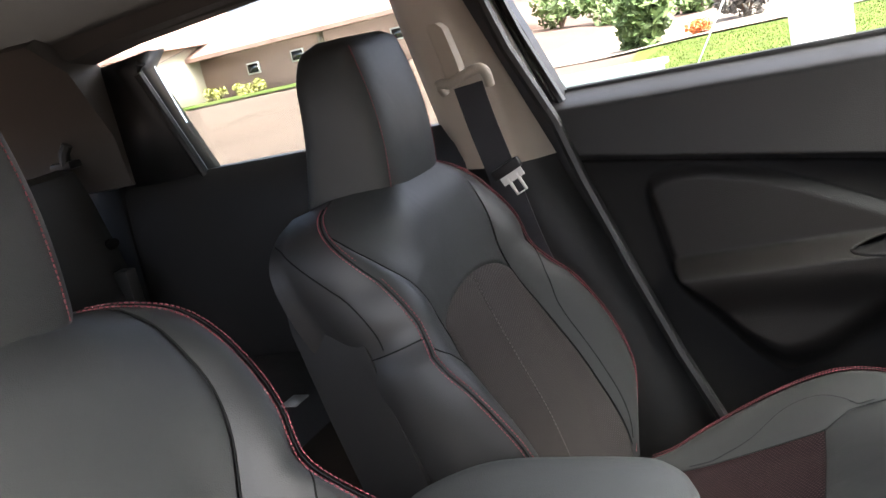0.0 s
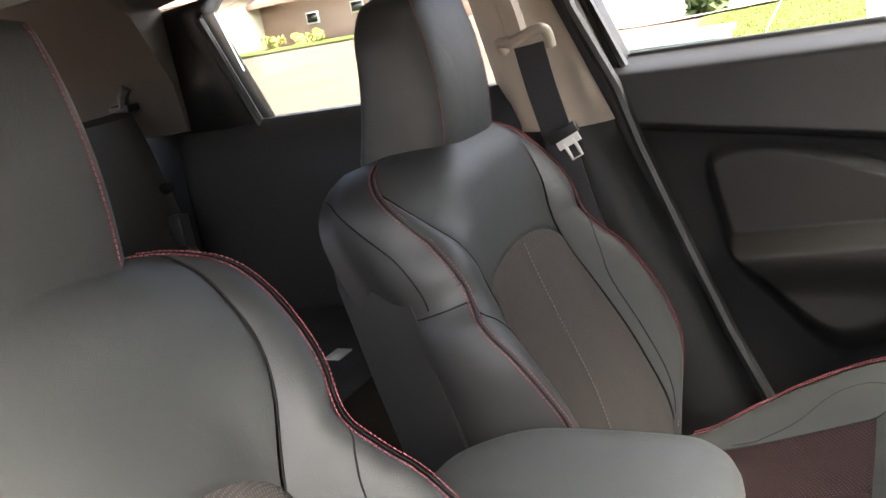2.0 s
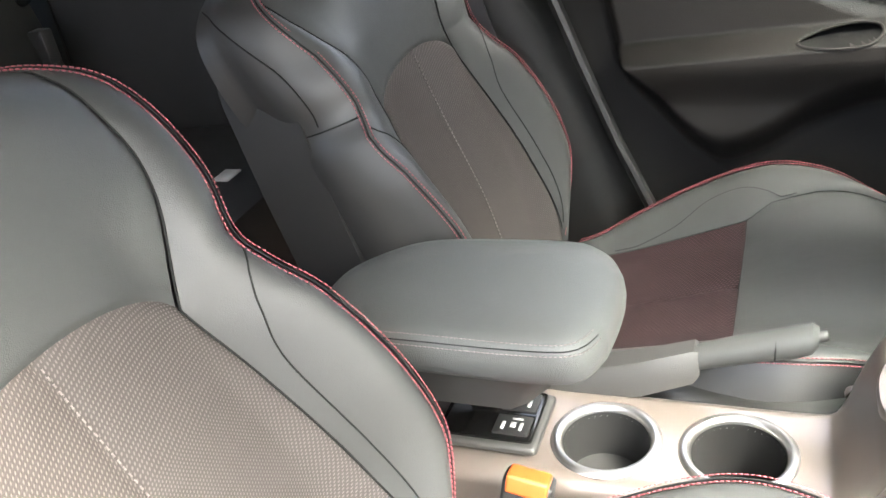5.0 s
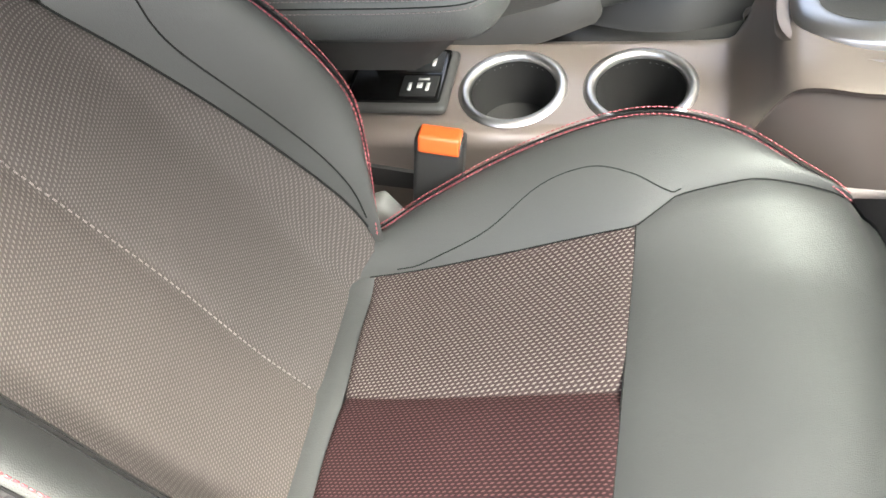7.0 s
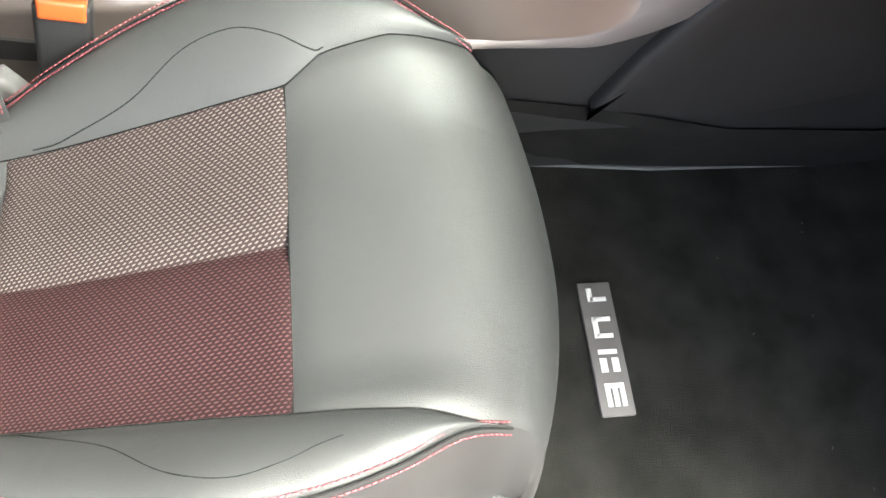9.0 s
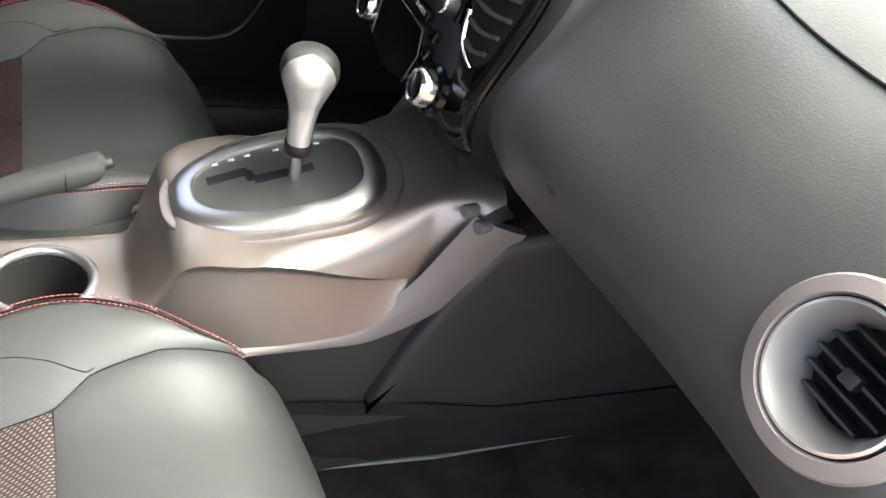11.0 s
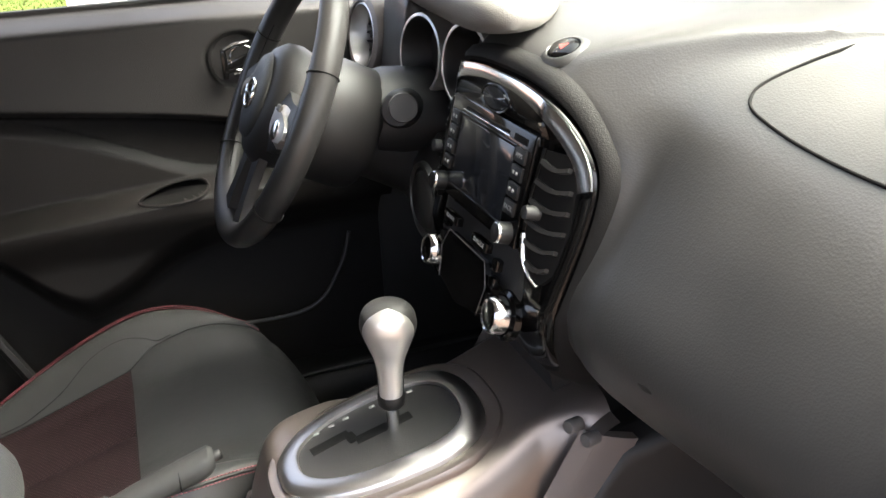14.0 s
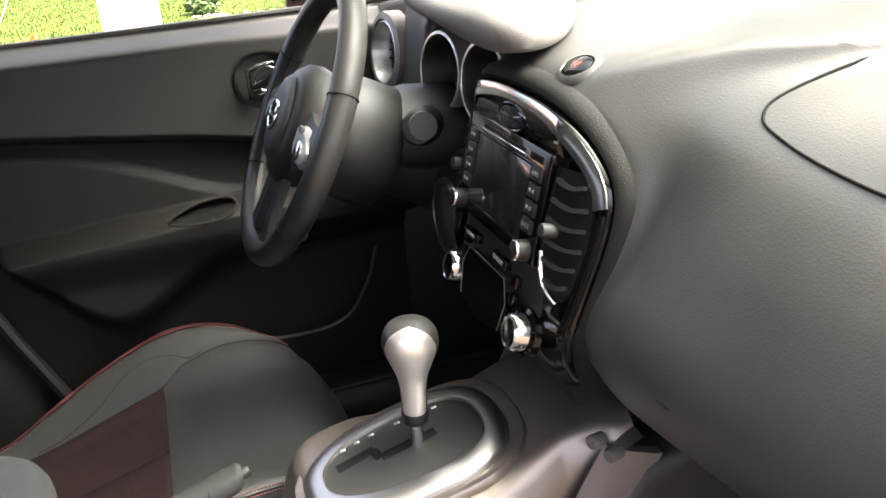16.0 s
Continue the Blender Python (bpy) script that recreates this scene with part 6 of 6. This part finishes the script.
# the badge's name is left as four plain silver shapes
for y, bars in ((-0.275, ((0.646, 0.668, -0.008, -0.002), (0.644, 0.651, -0.008, 0.010))), (-0.318, ((0.646, 0.668, 0.008, 0.014), (0.644, 0.651, -0.014, 0.014), (0.646, 0.668, -0.014, -0.008))), (-0.362, ((0.644, 0.668, 0.009, 0.015), (0.644, 0.653, -0.014, 0.004), (0.659, 0.668, -0.014, 0.004))), (-0.405, ((0.644, 0.668, 0.009, 0.015), (0.644, 0.650, -0.014, 0.009), (0.653, 0.659, -0.014, 0.009), (0.662, 0.668, -0.014, 0.009)))):
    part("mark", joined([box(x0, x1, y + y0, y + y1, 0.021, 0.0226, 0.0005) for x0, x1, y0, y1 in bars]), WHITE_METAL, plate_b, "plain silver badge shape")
mat("driver_mat", 0.13, 0.60, 0.0, "plain black carpet floor mat before the driver seat")
kick = thing("door_sill", (0.5, 0.64, 0.05), "black sill trim along the driver door", "trim", kind="structure")
part("sill_cover", loft([[(x, 0.60, 0.0), (x, 0.61, 0.13), (x, 0.63, 0.158), (x, 0.645, 0.165), (x, 0.70, 0.165), (x, 0.70, 0.0)] for x in (-0.3, 1.2)]), HARD, kick)
part("sill_edge", tube([(0.30, 0.632, 0.161), (0.60, 0.632, 0.163), (1.0, 0.632, 0.165)], 0.004, 8), TRIM_DARK, kick, "dark grey sill edge")
part("lower_edge", tube(smooth_table([(0.38, 0.642, 0.294), (0.434, 0.642, 0.292), (0.496, 0.642, 0.288), (0.559, 0.642, 0.292), (0.598, 0.642, 0.312), (0.623, 0.642, 0.348), (0.642, 0.642, 0.384), (0.655, 0.642, 0.43)], 4), 0.0035, 8), HARD, door, "dark grey lower edge of the door panel")
rng = random.Random(4)
specks = []
for k in range(12):
    x, y = rng.uniform(0.55, 1.0), rng.uniform(-0.58, -0.10)
    specks.append(turned(box(-0.0016, 0.0016, -0.0005, 0.0005, 0.0, 0.0008), Matrix.Translation((x, y, floor_z(x, 0.3) + 0.0175)) @ Matrix.Rotation(rng.uniform(0, 3.1), 4, "Z")))
solo("lint", joined(specks), RUBBER, "pale specks of lint on the floor mat", "lint", kind="stuff")


# ---- outside ----
def land(x, y):
    return -0.42 + 0.80 * ease((y - 14) / 10) * ease((-x - 4) / 6) + 0.25 * ease((y - 12) / 14) * ease((x + 6) / 4)


xs = [-400, -160, -80, -50] + [-40 + 2 * k for k in range(31)] + [30, 50, 90, 180, 400]
ys = [-400, -160, -60, -30, -14] + [-8 + 1.5 * k for k in range(32)] + [48, 60, 90, 180, 400]
bm = bmesh.new()
vv = [[bm.verts.new((x, y, land(x, y))) for y in ys] for x in xs]
for i in range(len(xs) - 1):
    for j in range(len(ys) - 1):
        bm.faces.new((vv[i][j], vv[i + 1][j], vv[i + 1][j + 1], vv[i][j + 1]))
solo("ground", bm, CONCRETE, "pale concrete and dust of the street", "ground", kind="structure")


def patch(name, pts, mat, label, cat, lift=0.05, seg=24):
    """A bed of grass or gravel that follows the land."""
    (xa, ya), (xb, yb), (xc, yc), (xd, yd) = pts

    def f(u, v):
        x = (xa + (xb - xa) * u) * (1 - v) + (xd + (xc - xd) * u) * v
        y = (ya + (yb - ya) * u) * (1 - v) + (yd + (yc - yd) * u) * v
        return Vector((x, y, land(x, y) + lift))
    return solo(name, sheet(f, seg, seg), mat, label, cat, kind="structure")


patch("lawn", [(-2.6, 10.9), (9.0, 10.9), (9.0, 20.5), (-3.6, 18.3)], GRASS, "short green lawn beyond the kerb", "lawn")
patch("verge", [(-24, 22.6), (-13, 22.6), (-13, 25.6), (-24, 25.6)], GRASS, "strip of grass before the house", "lawn")
patch("gravel_bed", [(-6.5, 18.4), (9, 20.6), (9, 30), (-6.5, 30)], GRAVEL, "pale gravel planting bed", "gravel", 0.053)
rng = random.Random(11)


def tufts(name, x0, x1, y0, y1, count, hgt, mat, label):
    verts, faces = [], []
    for _ in range(count):
        x, y = rng.uniform(x0, x1), rng.uniform(y0, y1)
        if not (10.95 + 0.0 * x < y < 18.2 + (x + 3.6) * 0.17) and name == "grass":
            continue
        z, a, h, lean = land(x, y) + 0.045, rng.uniform(0, 6.3), hgt * rng.uniform(0.5, 1.2), rng.uniform(-0.3, 0.3)
        k = len(verts)
        dx, dy = 0.012 * math.cos(a), 0.012 * math.sin(a)
        verts += [(x - dx, y - dy, z), (x + dx, y + dy, z), (x + lean * h, y + lean * h * 0.5, z + h)]
        faces.append((k, k + 1, k + 2))
    me = bpy.data.meshes.new(name)
    me.from_pydata(verts, [], faces)
    me.materials.append(mat)
    return tagged(new(name, me), label, "grass", kind="stuff")


tufts("grass", -3.0, 6.0, 11, 19, 14000, 0.035, GRASS, "green blades of the lawn")


def shrub(name, at, size, mat, label, count=900, leaf=0.09, tall=1.0, cat="shrub"):
    root = thing(name, at, label, cat, "garden shrubs")
    twigs = []
    for k in range(7):
        a = rng.uniform(0, 6.3)
        top = Vector(at) + Vector((math.cos(a) * size * 0.45, math.sin(a) * size * 0.45, size * tall * rng.uniform(0.5, 0.9)))
        twigs.append(tube([Vector(at), (Vector(at) + top) / 2 + Vector((0, 0, 0.1 * size)), top], [0.03 * size, 0.02 * size, 0.008 * size], 5))
    part("stems", joined(twigs), BARK, root, "brown stems")
    verts, faces = [], []
    lobes = [(rng.uniform(-0.5, 0.5), rng.uniform(-0.5, 0.5), rng.uniform(0.25, 0.85), rng.uniform(0.25, 0.45)) for _ in range(9)]
    for _ in range(count):
        lx, ly, lz, lr = rng.choice(lobes)
        d = Vector((rng.gauss(0, 1), rng.gauss(0, 1), rng.gauss(0, 1))).normalized() * lr * rng.uniform(0.6, 1.05)
        p = Vector(at) + Vector(((lx + d.x) * size, (ly + d.y) * size, max(0.02, (lz + d.z) * size * tall)))
        u, w = Vector((rng.gauss(0, 1), rng.gauss(0, 1), rng.gauss(0, 1))).normalized() * leaf, Vector((rng.gauss(0, 1), rng.gauss(0, 1), rng.gauss(0, 1))).normalized() * leaf * 0.5
        k = len(verts)
        verts += [p - u, p + w, p + u, p - w]
        faces.append((k, k + 1, k + 2, k + 3))
    me = bpy.data.meshes.new("crown")
    me.from_pydata([Vector(v) - Vector(at) for v in verts], [], faces)
    me.materials.append(mat)
    c = new("crown", me)
    c.parent = root
    return root


shrub("plume_grass", (-3.6, 19.4, land(-3.6, 19.4)), 0.85, LEAF, "tall green ornamental grass in the gravel", 1800, 0.16, 1.9)
shrub("dark_shrub", (-1.6, 21.6, land(-1.6, 21.6)), 1.1, LEAF_DARK, "dark purple-green rounded shrub", 1800, 0.10, 1.1)
shrub("orange_shrub", (-2.45, 19.5, land(-2.45, 19.5)), 0.42, LEAF_ORANGE, "low orange flowering shrub", 700, 0.05, 0.8)
shrub("red_flower", (-0.80, 9.0, land(-0.8, 9.0)), 0.22, LEAF_ORANGE, "small red flowering plant beside the cabinet", 300, 0.035, 1.4)
shrub("flower_bush", (1.05, 11.8, land(1, 11.8)), 0.35, LEAF, "small green bush with blue flower spikes", 600, 0.05, 0.9)
for x, y, s in ((-8.5, 30, 1.2), (-7.0, 31, 1.3), (-5.8, 32, 1.1), (-4.2, 33, 1.2), (-0.5, 27, 1.5), (2.5, 28, 1.6)):
    shrub("far_shrub", (x, y, land(x, y)), s, LEAF, "rounded green shrub in the far bed", 700, 0.16, 0.9)
for x, s in ((-20.2, 0.5), (-19.0, 0.45), (-18.3, 0.5), (-14.2, 0.9)):
    shrub("house_shrub", (x, 25.0, land(x, 25.0)), s, LEAF_YELLOW, "yellow-green shrub along the house wall", 500, 0.09, 0.9)
stones = []
for k in range(150):
    x = rng.uniform(-2.6, 5.0)
    y = 10.75 + rng.uniform(-0.15, 0.2) + (rng.uniform(0, 0.9) if x > 0.9 else 0)
    r = rng.uniform(0.03, 0.09)
    b = bmesh.new()
    bmesh.ops.create_icosphere(b, subdivisions=1, radius=r)
    for q in b.verts:
        q.co *= rng.uniform(0.75, 1.15)
        q.co.z *= 0.6
    bmesh.ops.translate(b, vec=(x, y, land(x, y) + r * 0.35), verts=b.verts)
    stones.append(b)
solo("edging_stones", joined(stones), STONE, "pale rounded stones edging the lawn", "stones", kind="stuff", smooth=False)
solo("white_post", box(-0.03, 0.445, 7.0, 7.35, -0.42, 1.7, 0.015), POST, "tall white painted post by the kerb", "post", at=(0.2, 7.17, -0.42))
cab = thing("utility_cabinet", (-2.3, 9.6, -0.42), "pale green metal utility cabinet on a concrete pad", "utility cabinet")
part("body", box(-2.95, -1.62, 9.3, 10.2, -0.36, 0.05, 0.02), CABINET, cab, "pale green metal body")
part("lid", box(-3.0, -1.57, 9.25, 10.25, 0.05, 0.12, 0.02), CABINET, cab, "sloped metal lid")
part("pad", box(-3.2, -1.35, 9.0, 10.4, -0.43, -0.35, 0.01), CONCRETE, cab, "concrete pad")
low_cab = thing("low_cabinet", (-1.75, 8.2, -0.42), "pale low metal cabinet with a flat lid", "utility cabinet")
part("body", box(-2.35, -1.12, 7.7, 8.6, -0.42, -0.02, 0.02), CABINET, low_cab, "pale metal body")
part("lid", box(-2.4, -1.08, 7.65, 8.65, -0.02, 0.03, 0.012), POST, low_cab, "white metal lid")
part("label", box(-1.3, -1.18, 7.688, 7.70, -0.28, -0.12), WHITE_MARK, low_cab, "blank white label")
wire = thing("guy_wire", (-0.9, 12, -0.3), "thin steel guy wire over the lawn", "wire")
part("cable", tube([(-1.75, 13.6, -0.40), (-0.6, 17.5, 2.2)], 0.012, 6), SILVER, wire)

house = thing("house", (-18, 28, 0.38), "single-storey stucco house with a brown tiled roof", "house")
part("wall", box(-21.4, -10.0, 26.0, 36.0, 0.2, 2.05), STUCCO, house, "brown-pink stucco walls")
part("roof", loft([[(-22.0, 25.2, 1.95), (-9.4, 25.2, 1.95), (-9.4, 36.8, 1.95), (-22.0, 36.8, 1.95)], [(-22.0, 25.2, 2.10), (-9.4, 25.2, 2.10), (-9.4, 36.8, 2.10), (-22.0, 36.8, 2.10)], [(-17.5, 30.2, 4.2), (-13.9, 30.2, 4.2), (-13.9, 31.8, 4.2), (-17.5, 31.8, 4.2)]]), ROOFING, house, "brown tiled hip roof", smooth=False)
gar = part("garage", box(-25.6, -21.4, 23.6, 33.0, 0.2, 2.55), STUCCO_PALE, house, "pale stucco garage")
part("garage_roof", loft([[(-26.2, 23.0, 2.50), (-20.9, 23.0, 2.50), (-20.9, 33.6, 2.50), (-26.2, 33.6, 2.50)], [(-26.2, 23.0, 2.66), (-20.9, 23.0, 2.66), (-20.9, 33.6, 2.66), (-26.2, 33.6, 2.66)], [(-23.8, 26.5, 3.9), (-23.3, 26.5, 3.9), (-23.3, 30.5, 3.9), (-23.8, 30.5, 3.9)]]), ROOFING, house, "brown tiled roof", smooth=False)
gd2 = part("garage_door", box(-25.0, -21.9, 23.52, 23.6, 0.3, 2.05), GARAGE, house, "pale sectional garage door")
for k in range(4):
    part("panel", box(-24.95, -21.95, 23.49, 23.53, 0.33 + 0.43 * k, 0.72 + 0.43 * k, 0.01), GARAGE, gd2)
part("wall_lamp", box(-21.7, -21.58, 23.46, 23.6, 1.45, 1.72, 0.02), HARD, house, "dark wall lamp")
for x, z in ((-19.3, 1.05), (-17.3, 1.15), (-13.2, 1.1)):
    w = part("window", box(x, x + 0.55, 25.93, 26.0, z, z + 0.42), POST, house, "small white window")
    part("pane", box(x + 0.05, x + 0.50, 25.915, 25.935, z + 0.05, z + 0.37), SCREEN, w, "dark glass pane")
for x in (-16.0, -11.5):
    part("fascia_post", box(x, x + 0.18, 25.86, 26.0, 0.3, 1.95), STUCCO_PALE, house, "pale trim post")
solo("far_wall", loft([[(-9, 40, 0.1), (40, 40, 0.1), (40, 40.3, 0.1), (-9, 40.3, 0.1)], [(-9, 40, 1.9), (40, 40, 1.9), (40, 40.3, 1.9), (-9, 40.3, 1.9)]]), STUCCO_PALE, "pale garden wall far off", "garden wall", kind="structure")
